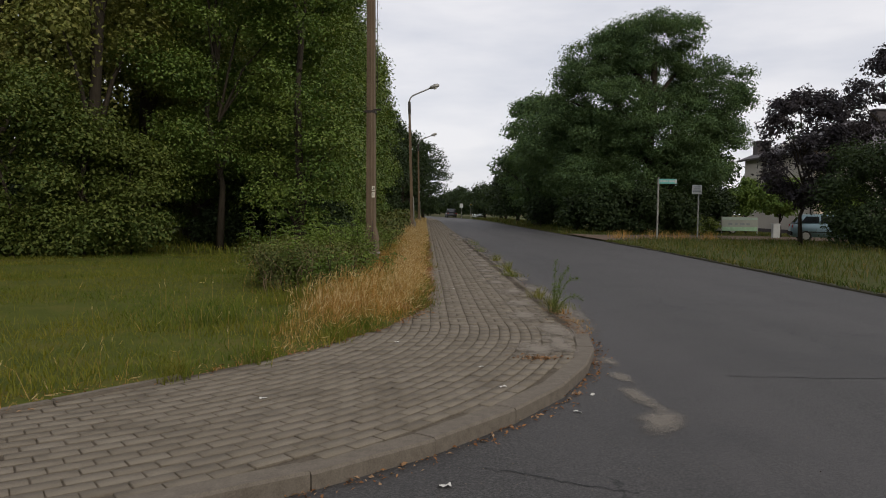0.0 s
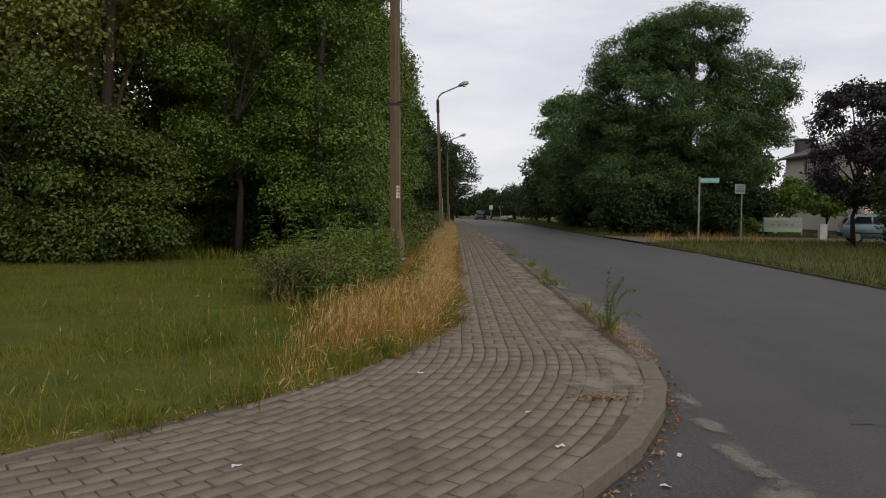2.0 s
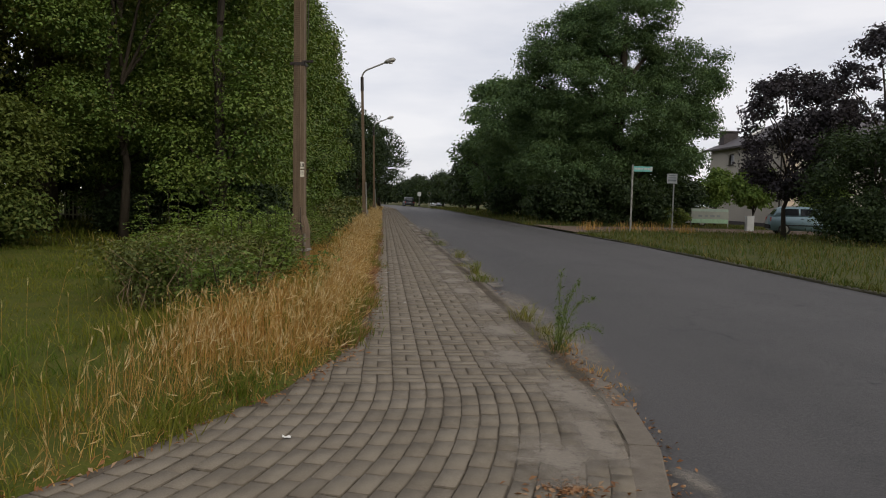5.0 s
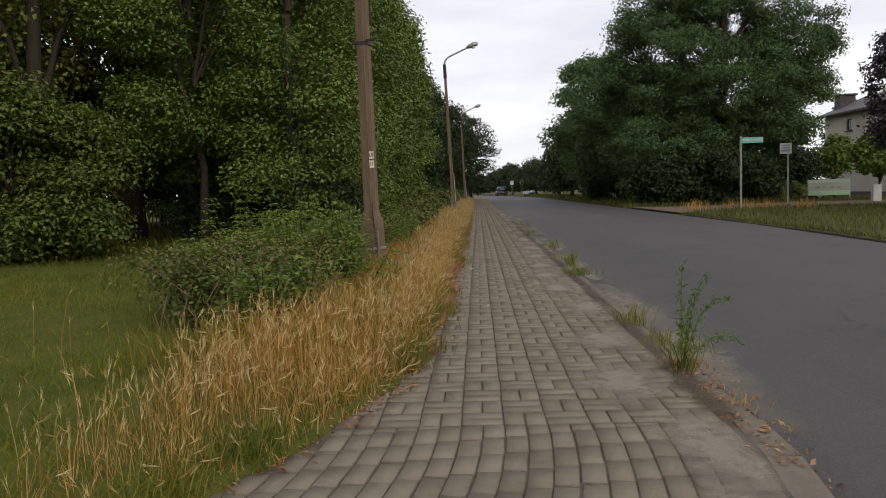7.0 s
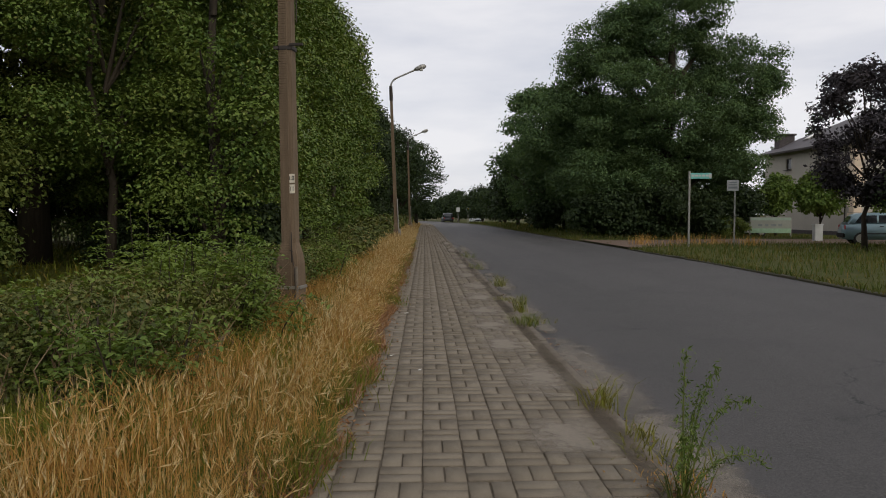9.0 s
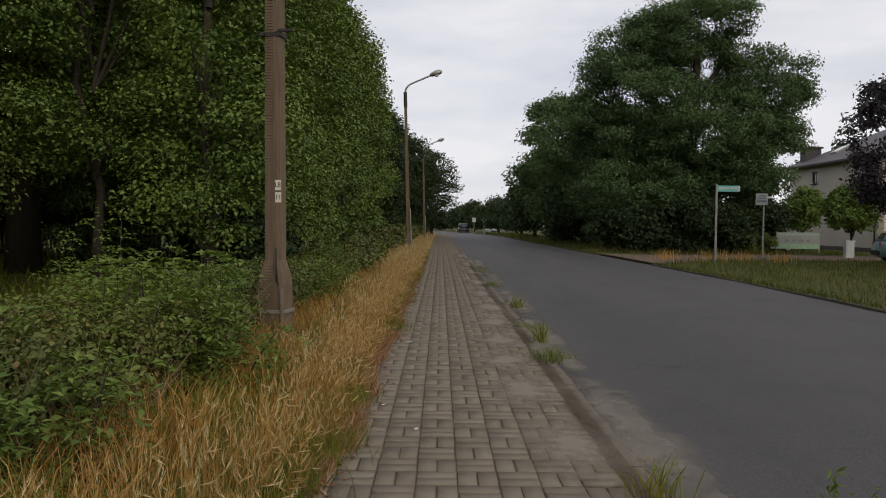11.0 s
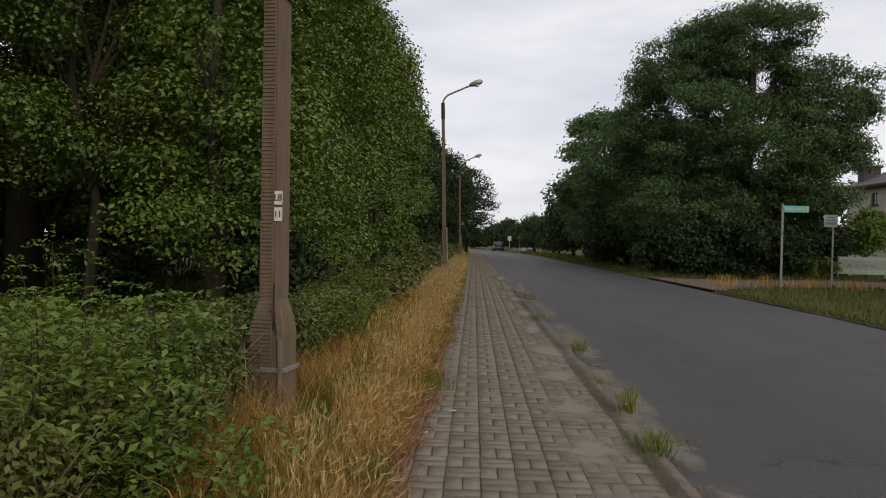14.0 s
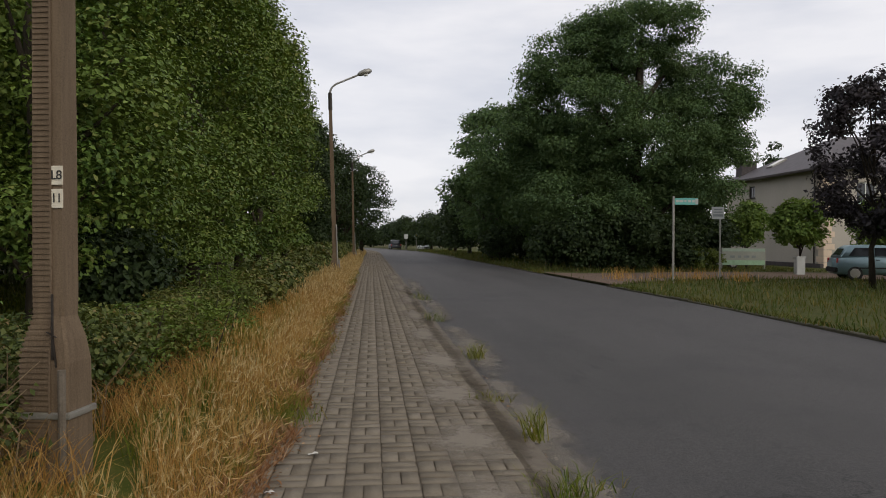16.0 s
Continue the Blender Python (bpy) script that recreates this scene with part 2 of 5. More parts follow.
M_TEAL = simple("teal_paint", (0.14, 0.4, 0.36), 0.5, 0, 3, 0.1)
M_DARKMETAL = simple("dark_metal", (0.05, 0.042, 0.036), 0.6, 0.5)
M_INK = simple("ink", (0.03, 0.03, 0.03), 0.8)
M_GREYINK = simple("grey_ink", (0.22, 0.24, 0.24), 0.8)
M_PLASTER_W = simple("grey_plaster", (0.42, 0.385, 0.33), 0.9, 0, 0.6, 0.08)
M_QUOIN = simple("quoin_plaster", (0.68, 0.55, 0.42), 0.9, 0, 1.5, 0.1)
M_ROOF = simple("roof_tile", (0.1, 0.09, 0.095), 0.7, 0, 2, 0.2)
M_BRICKDARK = simple("chimney_clinker", (0.07, 0.06, 0.06), 0.8, 0, 5, 0.3)
M_GLASS = glass_mat("window_glass", (0.03, 0.035, 0.04))
M_CARBLUE = simple("car_paint_bluegrey", (0.2, 0.29, 0.32), 0.3, 0.2, 1, 0.05, 0.5)
M_CARWHITE = simple("car_paint_white", (0.75, 0.76, 0.76), 0.3, 0, 1, 0.04, 0.5)
M_CARDARK = simple("car_paint_dark", (0.035, 0.04, 0.045), 0.3, 0.2, 1, 0.05, 0.5)
M_TYRE = simple("tyre_rubber", (0.02, 0.02, 0.02), 0.9)
M_RED = simple("red_lens", (0.35, 0.02, 0.02), 0.3)
M_PALE = simple("pale_number_plate", (0.62, 0.57, 0.46), 0.7, 0, 30, 0.2)
M_YELLOW = simple("yellow_paint", (0.6, 0.42, 0.04), 0.6)
M_PAPER = simple("paper_litter", (0.6, 0.58, 0.53), 0.8)


# ---- mesh helpers ----
def mesh_obj(name, verts, faces, mat, parent=None, label="", smooth=False):
    """An object from vertex rows and equal-length face rows."""
    verts, faces = np.asarray(verts, np.float32), np.asarray(faces, np.int32)
    me = bpy.data.meshes.new(name)
    k = faces.shape[1]
    me.vertices.add(len(verts))
    me.vertices.foreach_set("co", verts.ravel())
    me.loops.add(faces.size)
    me.loops.foreach_set("vertex_index", faces.ravel())
    me.polygons.add(len(faces))
    me.polygons.foreach_set("loop_start", np.arange(0, faces.size, k, dtype=np.int32))
    me.polygons.foreach_set("loop_total", np.full(len(faces), k, np.int32))
    if smooth:
        me.polygons.foreach_set("use_smooth", np.ones(len(faces), bool))
    me.update(calc_edges=True)
    me.materials.append(mat)
    ob = new(name, me)
    ob.parent = parent
    if label:
        ob["label"] = label
    return ob


def part(name, bm, mat, parent=None, label="", smooth=False):
    me = bpy.data.meshes.new(name)
    bmesh.ops.recalc_face_normals(bm, faces=bm.faces)
    bm.to_mesh(me)
    bm.free()
    if smooth:
        for p in me.polygons:
            p.use_smooth = True
    me.materials.append(mat)
    ob = new(name, me)
    ob.parent = parent
    if label:
        ob["label"] = label
    return ob


def thing(name, m, label, category, group="", kind=""):
    ob = new(name)
    ob.matrix_basis = m
    return tagged(ob, label, category, group, kind)


def box(bm, cx, cy, cz, sx, sy, sz, bevel=0.0, rot=None):
    m = Matrix.Translation((cx, cy, cz)) @ (rot or Matrix()) @ Matrix.Diagonal((sx, sy, sz, 1))
    made = bmesh.ops.create_cube(bm, size=1.0, matrix=m)
    if bevel:
        vs = set(made["verts"])
        ed = [e for e in bm.edges if e.verts[0] in vs and e.verts[1] in vs]
        bmesh.ops.bevel(bm, geom=ed, offset=bevel, segments=2, affect="EDGES")
    return bm


def boxed(*a, **k):
    return box(bmesh.new(), *a, **k)


def tube(bm, pts, radii, n=8, cap=True):
    """A tapered tube through points."""
    rings = []
    pts = [Vector(p) for p in pts]
    for i, p in enumerate(pts):
        d = (pts[min(i + 1, len(pts) - 1)] - pts[max(i - 1, 0)]).normalized()
        a = d.orthogonal().normalized() if abs(d.z) > 0.99 else d.cross(Vector((0, 0, 1))).normalized()
        b = d.cross(a)
        rings.append([bm.verts.new(p + (a * math.cos(2 * math.pi * j / n) + b * math.sin(2 * math.pi * j / n)) * radii[i]) for j in range(n)])
    for r0, r1 in zip(rings, rings[1:]):
        for j in range(n):
            bm.faces.new((r0[j], r0[(j + 1) % n], r1[(j + 1) % n], r1[j]))
    if cap:
        bm.faces.new(rings[0])
        bm.faces.new(rings[-1])
    return bm


def tubed(*a, **k):
    return tube(bmesh.new(), *a, **k)


def unit(v):
    return v / np.maximum(np.linalg.norm(v, axis=-1, keepdims=True), 1e-9)


def leaf_arrays(pos, nor, size, aspect=0.62, droop=0.35):
    """Folded diamond leaves at pos, facing nor."""
    n = len(pos)
    nor = unit(nor)
    t = rng.normal(size=(n, 3)) + np.array([0, 0, -droop])
    t = unit(t - (t * nor).sum(1, keepdims=True) * nor)
    s = np.cross(nor, t)
    L = size[:, None]
    v = np.stack([pos - t * L * 0.5, pos + s * L * aspect * 0.5 + nor * L * 0.1, pos + t * L * 0.5 - nor * L * 0.08, pos - s * L * aspect * 0.5 + nor * L * 0.1], 1)
    base = np.arange(n)[:, None] * 4
    f = np.concatenate([base + [0, 1, 2], base + [0, 2, 3]], 1).reshape(-1, 3)
    return v.reshape(-1, 3), f


def clump_leaves(centres, radii, per_area, leaf, squash=0.75, up=0.5, ragged=0.28):
    """Leaves on and just under the skins of many clumps."""
    P, N, S = [], [], []
    for c, r in zip(centres, radii):
        k = max(12, int(per_area * 3.3 * math.pi * r * r))
        d = unit(rng.normal(size=(k, 3)))
        low = d[:, 2] < -0.6
        d[low, 2] *= -rng.uniform(0.2, 1.0, low.sum())
        d = unit(d)
        rad = r * (1 - np.abs(rng.normal(0, ragged, k))[:, None].clip(0, 0.85)) * (1 + 0.16 * np.sin(d[:, :1] * 5 + c[0] * 3) * np.cos(d[:, 2:] * 4 + c[1]))
        stray = rng.random((k, 1)) < 0.07
        rad = np.where(stray, r * rng.uniform(1.0, 1.28, (k, 1)), rad)
        p = c + d * rad * np.array([1, 1, squash])
        P.append(p)
        N.append(d * 0.8 + np.array([0, 0, up]) + rng.normal(0, 0.55, (k, 3)))
        S.append(leaf * rng.uniform(0.65, 1.35, k))
    return np.concatenate(P), np.concatenate(N), np.concatenate(S)


def crown_clumps(h0, h1, r, n, cr, profile):
    """Clump centres filling a crown from h0 to h1, denser at its skin."""
    C, R = [], []
    for _ in range(n):
        u = rng.random()
        z = h0 + (h1 - h0) * u
        rr = r * profile(u)
        a = rng.random() * 2 * math.pi
        q = rr * math.sqrt(rng.uniform(0.35, 1.0))
        C.append((q * math.cos(a), q * math.sin(a), z))
        R.append(cr * rng.uniform(0.5, 1.35))
    return np.array(C), np.array(R)


def round_profile(u):
    return math.sqrt(max(0.0, 1 - (2 * u - 1) ** 2)) * 0.92 + 0.06


def tall_profile(u):
    return min(1.0, 0.72 + 1.2 * u) * (1 - max(0, u - 0.45) ** 1.7 * 2.1)


def cone_profile(u):
    return 0.25 + 0.85 * (1 - u) ** 0.75


def tree(name, x, y, z, h, r, label, leafmat, h0=1.5, n=40, cr=1.0, leaf=0.13, per_area=60, profile=round_profile, trunk=0.16, limbs=7, squash=0.75, group="", up=0.5, ragged=0.28, category="tree", core=True):
    """A tree: trunk with limbs, and a crown of leaf clumps."""
    t = thing(name, pose(x, y, z), label, category, group)
    C, R = crown_clumps(h0 + cr * 0.5, h - cr * 0.6, max(0.2, r - cr * 0.6), n, cr, profile)
    bm = bmesh.new()
    bend = rng.normal(0, 0.12, (5, 2))
    top = h * 0.8
    tube(bm, [(bend[k][0] * k * 0.5, bend[k][1] * k * 0.5, -0.15 + top * k / 4) for k in range(5)], [trunk * (1.25 if k == 0 else 1 - 0.2 * k) for k in range(5)], 9)
    for k in rng.choice(len(C), min(limbs, len(C)), replace=False):
        c = C[k]
        z0 = max(0.3, min(top * 0.85, c[2] * rng.uniform(0.45, 0.7)))
        mid = (c[0] * 0.45, c[1] * 0.45, z0 + (c[2] - z0) * 0.6)
        own = bmesh.new() if limbs >= 9 else bm
        tube(own, [(0, 0, z0), mid, tuple(c)], [trunk * 0.45, trunk * 0.28, trunk * 0.1], 6, False)
        if own is not bm:
            part("limb", own, M_BARK, t, "", True)
    part("trunk", bm, M_BARK, t, "", True)
    P, N, S = clump_leaves(C, R, per_area, leaf, squash, up, ragged)
    if core:
        small = max(1.3 * leaf, 0.11)
        k = int(len(C) * 16 * min(4.0, (0.24 / small) ** 2))
        q = C[rng.integers(0, len(C), k)] * np.array([0.6, 0.6, 0.97]) + rng.normal(0, 0.22 * cr, (k, 3))
        P, N, S = np.r_[P, q], np.r_[N, rng.normal(size=(k, 3))], np.r_[S, np.full(k, small)]
    v, f = leaf_arrays(P, N, S)
    mesh_obj("crown", v, f, leafmat, t)
    return t


# ---- roads and ground ----
ROAD_Z = -0.09
ARC = Vector((-3.5, 8.0))
R_OUT, R_IN = 5.63, 5.48


def bend_x(y):
    """How far the street has swung to the west at y."""
    return -0.0012 * max(0.0, y - 92.0) ** 2


EDGE = [(-30, 0.6), (-9, 0.9), (-5, 1.9), (-3.2, 3.2), (-2.03, 4.5), (-1.73, 4.91), (-1.21, 5.58), (-0.71, 6.18), (-0.30, 6.99), (0.12, 7.93), (0.38, 8.9), (0.47, 10.0)]


def edge_x(y):
    """West edge of the pavement."""
    if y >= 10:
        return 0.47 + bend_x(y) + 0.035 * math.sin(y * 1.7) + 0.025 * math.sin(y * 5.1) + 0.015 * math.sin(y * 13.7)
    for (x0, y0), (x1, y1) in zip(EDGE, EDGE[1:]):
        if y0 <= y <= y1:
            return x0 + (x1 - x0) * (y - y0) / (y1 - y0) + 0.02 * math.sin(y * 6)
    return -30.0


def sheet(name, xs, ys, zf, mat, label, category, inside=None):
    """A level sheet over the lines xs and ys, heights from zf."""
    nx, ny = len(xs), len(ys)
    X, Y = np.meshgrid(xs, ys)
    V = np.array([(a, b, zf(a, b)) for a, b in zip(X.ravel(), Y.ravel())])
    F = []
    for j in range(ny - 1):
        for i in range(nx - 1):
            if inside is None or inside((xs[i] + xs[i + 1]) / 2, (ys[j] + ys[j + 1]) / 2):
                k = j * nx + i
                F.append((k, k + 1, k + nx + 1, k + nx))
    ob = mesh_obj(name, V, F, mat, smooth=True)
    return tagged(ob, label, category, kind="structure")


sheet("ground", np.r_[-1500, -300, np.linspace(-60, 60, 13), 300, 1500], np.r_[-1500, -300, np.linspace(-40, 240, 15), 600, 2500], lambda x, y: -0.45, M_GROUND, "dry grassy ground reaching to the horizon", "ground")


def strip(name, x0f, x1f, ys, z, mat, label, category, kind="structure", cols=6):
    V, F = [], []
    for y in ys:
        for c in range(cols):
            s = c / (cols - 1)
            V.append((x0f(y) + (x1f(y) - x0f(y)) * s, y, z(s) if callable(z) else z))
    for j in range(len(ys) - 1):
        for c in range(cols - 1):
            k = j * cols + c
            F.append((k, k + 1, k + cols + 1, k + cols))
    ob = mesh_obj(name, V, F, mat, smooth=True)
    return tagged(ob, label, category, kind=kind)


def road_right(y):
    return (7.85 if y < 12 else 7.85 + 0.6 * min(1, (y - 12) / 13)) + bend_x(y)


strip("road", lambda y: -60 if y < 10 else 1.6 + bend_x(y), lambda y: road_right(y) + 0.08, np.r_[-40, -10, np.linspace(0, 9.99, 12), 10.0, np.linspace(12, 240, 90)], ROAD_Z, M_ASPHALT, "worn dark grey asphalt street with faint lengthwise streaks", "road")

# lawn, west of the pavement
V, F = [], []
lawn_y = np.r_[np.linspace(0.9, 14, 54), np.linspace(14.5, 45, 40), np.linspace(47, 240, 60)]
lawn_s = np.r_[0, 0.03, 0.12, 0.3, 0.6, 1.0, 1.6, 2.4, 3.5, 5, 7, 10, 14, 20, 30, 60]
for y in lawn_y:
    ex = edge_x(y)
    for s in lawn_s:
        z = -0.03 + (0.045 if s > 0.02 else 0) + 0.05 * min(1, s / 1.5) + 0.05 * noise.noise((ex - s * 1.0, y, 0)) * min(1, s)
        V.append((ex - s, y, z))
for j in range(len(lawn_y) - 1):
    for i in range(len(lawn_s) - 1):
        k = j * len(lawn_s) + i
        F.append((k + 1, k, k + len(lawn_s), k + len(lawn_s) + 1))
tagged(mesh_obj("lawn", V, F, M_LAWN, smooth=True), "uneven rough lawn with patches of bare soil", "lawn", kind="structure")


def verge_z(x, y):
    return 0.0 - 0.024 * max(0, x - 8.6 - bend_x(y)) + 0.03 * noise.noise((x * 0.8, y * 0.8, 3))


strip("verge", lambda y: road_right(y) + 0.12, lambda y: 62, np.r_[-10, np.linspace(0, 60, 60), np.linspace(64, 240, 40)], lambda s: -0.05 - 0.57 * s, M_VERGE, "grass verge across the street, sloping down", "verge", cols=24)


def verge_level(x):
    return -0.05 - 0.57 * (x - 8.7) / 53.4


# gravel entrance and yard across the street
V, F = [], []
drive = [(8.62, 42.2, 32.6), (10.2, 41.4, 34.6), (12.5, 42.4, 36.6), (16, 44.5, 38.2), (22, 46.0, 38.8), (34, 46.5, 38.6)]
for x, ya, yb in drive:
    V += [(x, ya, verge_level(x) + 0.03), (x, yb, verge_level(x) + 0.03)]
for k in range(len(drive) - 1):
    F.append((2 * k, 2 * k + 1, 2 * k + 3, 2 * k + 2))
tagged(mesh_obj("driveway", V, F, M_DRIVE), "reddish brown gravel entrance and yard", "driveway", kind="structure")

# pavement bed under the pavers
V, F = [], []
bed_y = np.r_[np.linspace(0.9, 14, 60), np.linspace(15, 240, 120)]


def outer_x(y, r=R_OUT):
    if y >= 8:
        return ARC.x + r + bend_x(y)
    d = r * r - (y - ARC.y) ** 2
    return ARC.x + math.sqrt(d) if d > 0 else ARC.x


bed_y = bed_y[bed_y > 2.62]
for y in bed_y:
    V += [(min(edge_x(y) - 0.25, outer_x(y) - 0.1), y, -0.0075), (outer_x(y, R_OUT - 0.08), y, -0.0075)]
for j in range(len(bed_y) - 1):
    F.append((2 * j, 2 * j + 1, 2 * j + 3, 2 * j + 2))
pavement = tagged(mesh_obj("pavement", V, F, M_BED), "worn grey concrete paver pavement with sandy joints", "pavement", kind="structure")
V = [(-30, 0.4, -0.009), (-3.4, 2.4, -0.009), (-3.4, 3.6, -0.009), (-30, 1.4, -0.009)]
corner = tagged(mesh_obj("pavement_corner", V, [(0, 1, 2, 3)], M_BED), "pavement corner of staggered pavers curving into the side street", "pavement", kind="structure")

# kerb stones
def kerb_stone(p0, p1, top, mat=None):
    """One kerb stone between two plan points, its outer edge rounded."""
    a, b = Vector(p0), Vector(p1)
    d = (b - a)
    L, ang = d.length, math.atan2(d.y, d.x)
    prof = [(0, -0.2), (0, -0.014), (0.012, 0.0), (0.15, 0.0), (0.15, -0.2)]
    bm = bmesh.new()
    ends = []
    for s in (0.004, L - 0.004):
        ends.append([bm.verts.new((s, q, zz)) for q, zz in prof])
    for k in range(5):
        bm.faces.new((ends[0][k], ends[0][(k + 1) % 5], ends[1][(k + 1) % 5], ends[1][k]))
    bm.faces.new(ends[0])
    bm.faces.new(ends[1])
    ob = part("kerb_stone", bm, mat or M_KERB)
    ob.matrix_basis = pose(a.x, a.y, top, rng.normal(0, 0.6), 0, math.degrees(ang) + rng.normal(0, 0.25))
    return ob


kerb = thing("kerb", pose(0, 0, 0), "weathered concrete kerb between pavement and street", "kerb", kind="structure")
ang = radians(-100)
step = 0.78 / R_OUT
while ang < -step * 0.5:
    a2 = min(0.0, ang + step)
    p0 = (ARC.x + R_OUT * math.cos(ang), ARC.y + R_OUT * math.sin(ang))
    p1 = (ARC.x + R_OUT * math.cos(a2), ARC.y + R_OUT * math.sin(a2))
    kerb_stone(p0, p1, 0.004 + rng.normal(0, 0.003)).parent = kerb
    ang = a2
y = 8.0
while y < 120:
    kerb_stone((2.13 + bend_x(y), y), (2.13 + bend_x(y + 1), y + 1.0), -0.012 + rng.normal(0, 0.006)).parent = kerb
    y += 1.0
far_kerb = thing("far_kerb", pose(0, 0, 0), "low grey concrete kerb overgrown with grass", "kerb", kind="structure")
y = 4.0
while y < 110:
    if not 32.8 < y < 41.5:
        kerb_stone((road_right(y + 1), y + 1.0), (road_right(y), y), -0.045 + rng.normal(0, 0.01), M_KERB_MOSSY).parent = far_kerb
    y += 1.0

# thin edging stones between lawn and corner pavement
edging = thing("edging", pose(0, 0, 0), "thin sunken concrete edging between lawn and pavers", "edging", kind="structure")
pts = []
for k in range(1200):
    y = 0.95 + k * 0.005
    if y < 6.0 and edge_x(y) > -13:
        pts.append(Vector((edge_x(y) + 0.03, y)))
last = pts[0]
for p in pts:
    if (p - last).length >= 0.9:
        d = p - last
        ob = part("edging_stone", boxed(0, 0, -0.04, d.length - 0.008, 0.065, 0.14, 0.008), M_KERB, edging)
        ob.matrix_basis = pose((p.x + last.x) / 2, (p.y + last.y) / 2, rng.normal(0.0, 0.004), 0, 0, math.degrees(math.atan2(d.y, d.x)))
        last = p

# ---- concrete poles and street lamps ----
def ribbed_pole(h, w0, w1):
    """Pole with a plain east web and horizontally ribbed side, flared near its foot."""
    bm = bmesh.new()

    def widths(z):
        k = min(1, max(0, z / h))
        w = w0 + (w1 - w0) * k
        if z < 0.9:
            w += 0.1 * min(1, max(0, (0.9 - z) / 0.2))
        return w, w * 0.86
    rings = []
    z = -0.35
    while z < h:
        w, d = widths(z)
        rings.append([bm.verts.new(p) for p in ((-w / 2, -d / 2, z), (w / 2, -d / 2, z), (w / 2, d / 2, z), (-w / 2, d / 2, z))])
        z += 0.12 if 0.5 < z < 1.2 else 0.5
    for a, b in zip(rings, rings[1:]):
        for k in range(4):
            bm.faces.new((a[k], a[(k + 1) % 4], b[(k + 1) % 4], b[k]))
    bm.faces.new(rings[-1])
    ed = [e for e in bm.edges if abs(e.verts[0].co.z - e.verts[1].co.z) > 0.05]
    bmesh.ops.bevel(bm, geom=ed, offset=0.014, segments=1, affect="EDGES")
    return bm, widths


def main_pole():
    t = thing("concrete_pole", pose(-0.6, 14.48, 0.0, 0, -0.4, -10), "leaning weathered grey-brown concrete pole with ribbed side", "pole")
    bm, widths = ribbed_pole(7.0, 0.172, 0.13)
    part("shaft", bm, M_POLE, t)
    bm = bmesh.new()
    z = 0.30
    while z < 6.9:
        w, d = widths(z)
        box(bm, -w * 0.17, -d / 2 - 0.001, z, w * 0.6, 0.011, 0.015)
        z += 0.028
    part("ribs", bm, M_POLE, t, "close horizontal cast ribs")
    bm = bmesh.new()
    for k, z in enumerate(np.arange(0.2, 6.9, 0.35)):
        w, d = widths(z)
        box(bm, w * 0.15, -d / 2 - 0.003, z, 0.012, 0.02, 0.36)
    part("rib", bm, M_POLE, t, "upright cast edge beside the ribs")
    w, d = widths(3.1)
    bm = boxed(0, 0, 3.1, w + 0.03, d + 0.03, 0.05, 0.006)
    box(bm, w / 2 + 0.06, -d / 2 - 0.01, 3.13, 0.16, 0.03, 0.03, 0.004)
    box(bm, -w / 2 - 0.02, -d / 2 - 0.02, 3.1, 0.06, 0.03, 0.04, 0.004)
    part("collar", bm, M_DARKMETAL, t, "rusty dark steel collar with a bracket")
    w, d = widths(1.6)
    for z, txt in ((1.625, "L8"), (1.505, "11")):
        pl = part("number_plate", boxed(w * 0.36, -d / 2 - 0.006, z, 0.064, 0.008, 0.1, 0.002), M_PALE, t, "faded pale number plate")
        for k, ch in enumerate(txt):
            cu = bpy.data.curves.new("digit", "FONT")
            cu.body, cu.size, cu.align_x, cu.align_y, cu.extrude = ch, 0.068, "CENTER", "CENTER", 0.001
            tx = new("digit_curve", cu)
            bpy.context.view_layer.update()
            me = bpy.data.meshes.new_from_object(tx.evaluated_get(bpy.context.evaluated_depsgraph_get()))
            bpy.data.objects.remove(tx)
            me.materials.clear()
            me.materials.append(M_INK)
            dg = new("digit", me)
            dg.parent = pl
            dg.matrix_basis = pose(w * 0.36 + (k - 0.5) * 0.029, -d / 2 - 0.0125, z, 90, 0, 0)
    w, d = widths(0.4)
    part("strap", boxed(0, 0, 0.38, w + 0.03, d + 0.03, 0.035, 0.005), M_STEEL, t, "galvanised strap round the foot")
    bm = tubed([(w * 0.42, -d / 2 - 0.016, 0.1), (w * 0.42, -d / 2 - 0.016, 0.3), (w * 0.41, -d / 2 - 0.014, 0.62)], [0.02, 0.02, 0.02], 8)
    part("cable_pipe", bm, M_KERB, t, "grey cable pipe clamped to the foot")
    bm = boxed(w * 0.2, -d / 2 - 0.002, 0.84, 0.009, 0.01, 0.34)
    box(bm, w * 0.18, -d / 2 - 0.003, 0.80, 0.06, 0.008, 0.005, 0, Matrix.Rotation(0.5, 4, "Y"))
    box(bm, w * 0.24, -d / 2 - 0.004, 0.72, 0.005, 0.012, 0.18, 0, Matrix.Rotation(-0.12, 4, "Y"))
    box(bm, w * 0.33, -d / 2 - 0.001, 0.42, 0.013, 0.01, 0.36)
    part("crack", bm, M_DARKMETAL, t, "dark crack with exposed rusty reinforcement")
    for z in np.arange(3.4, 6.6, 0.45):
        part("conduit", tubed([(0.11, 0.02, z), (0.13, -0.02, z + 0.45)], [0.007, 0.007], 5), M_DARKMETAL, t)
    return t


main_pole()


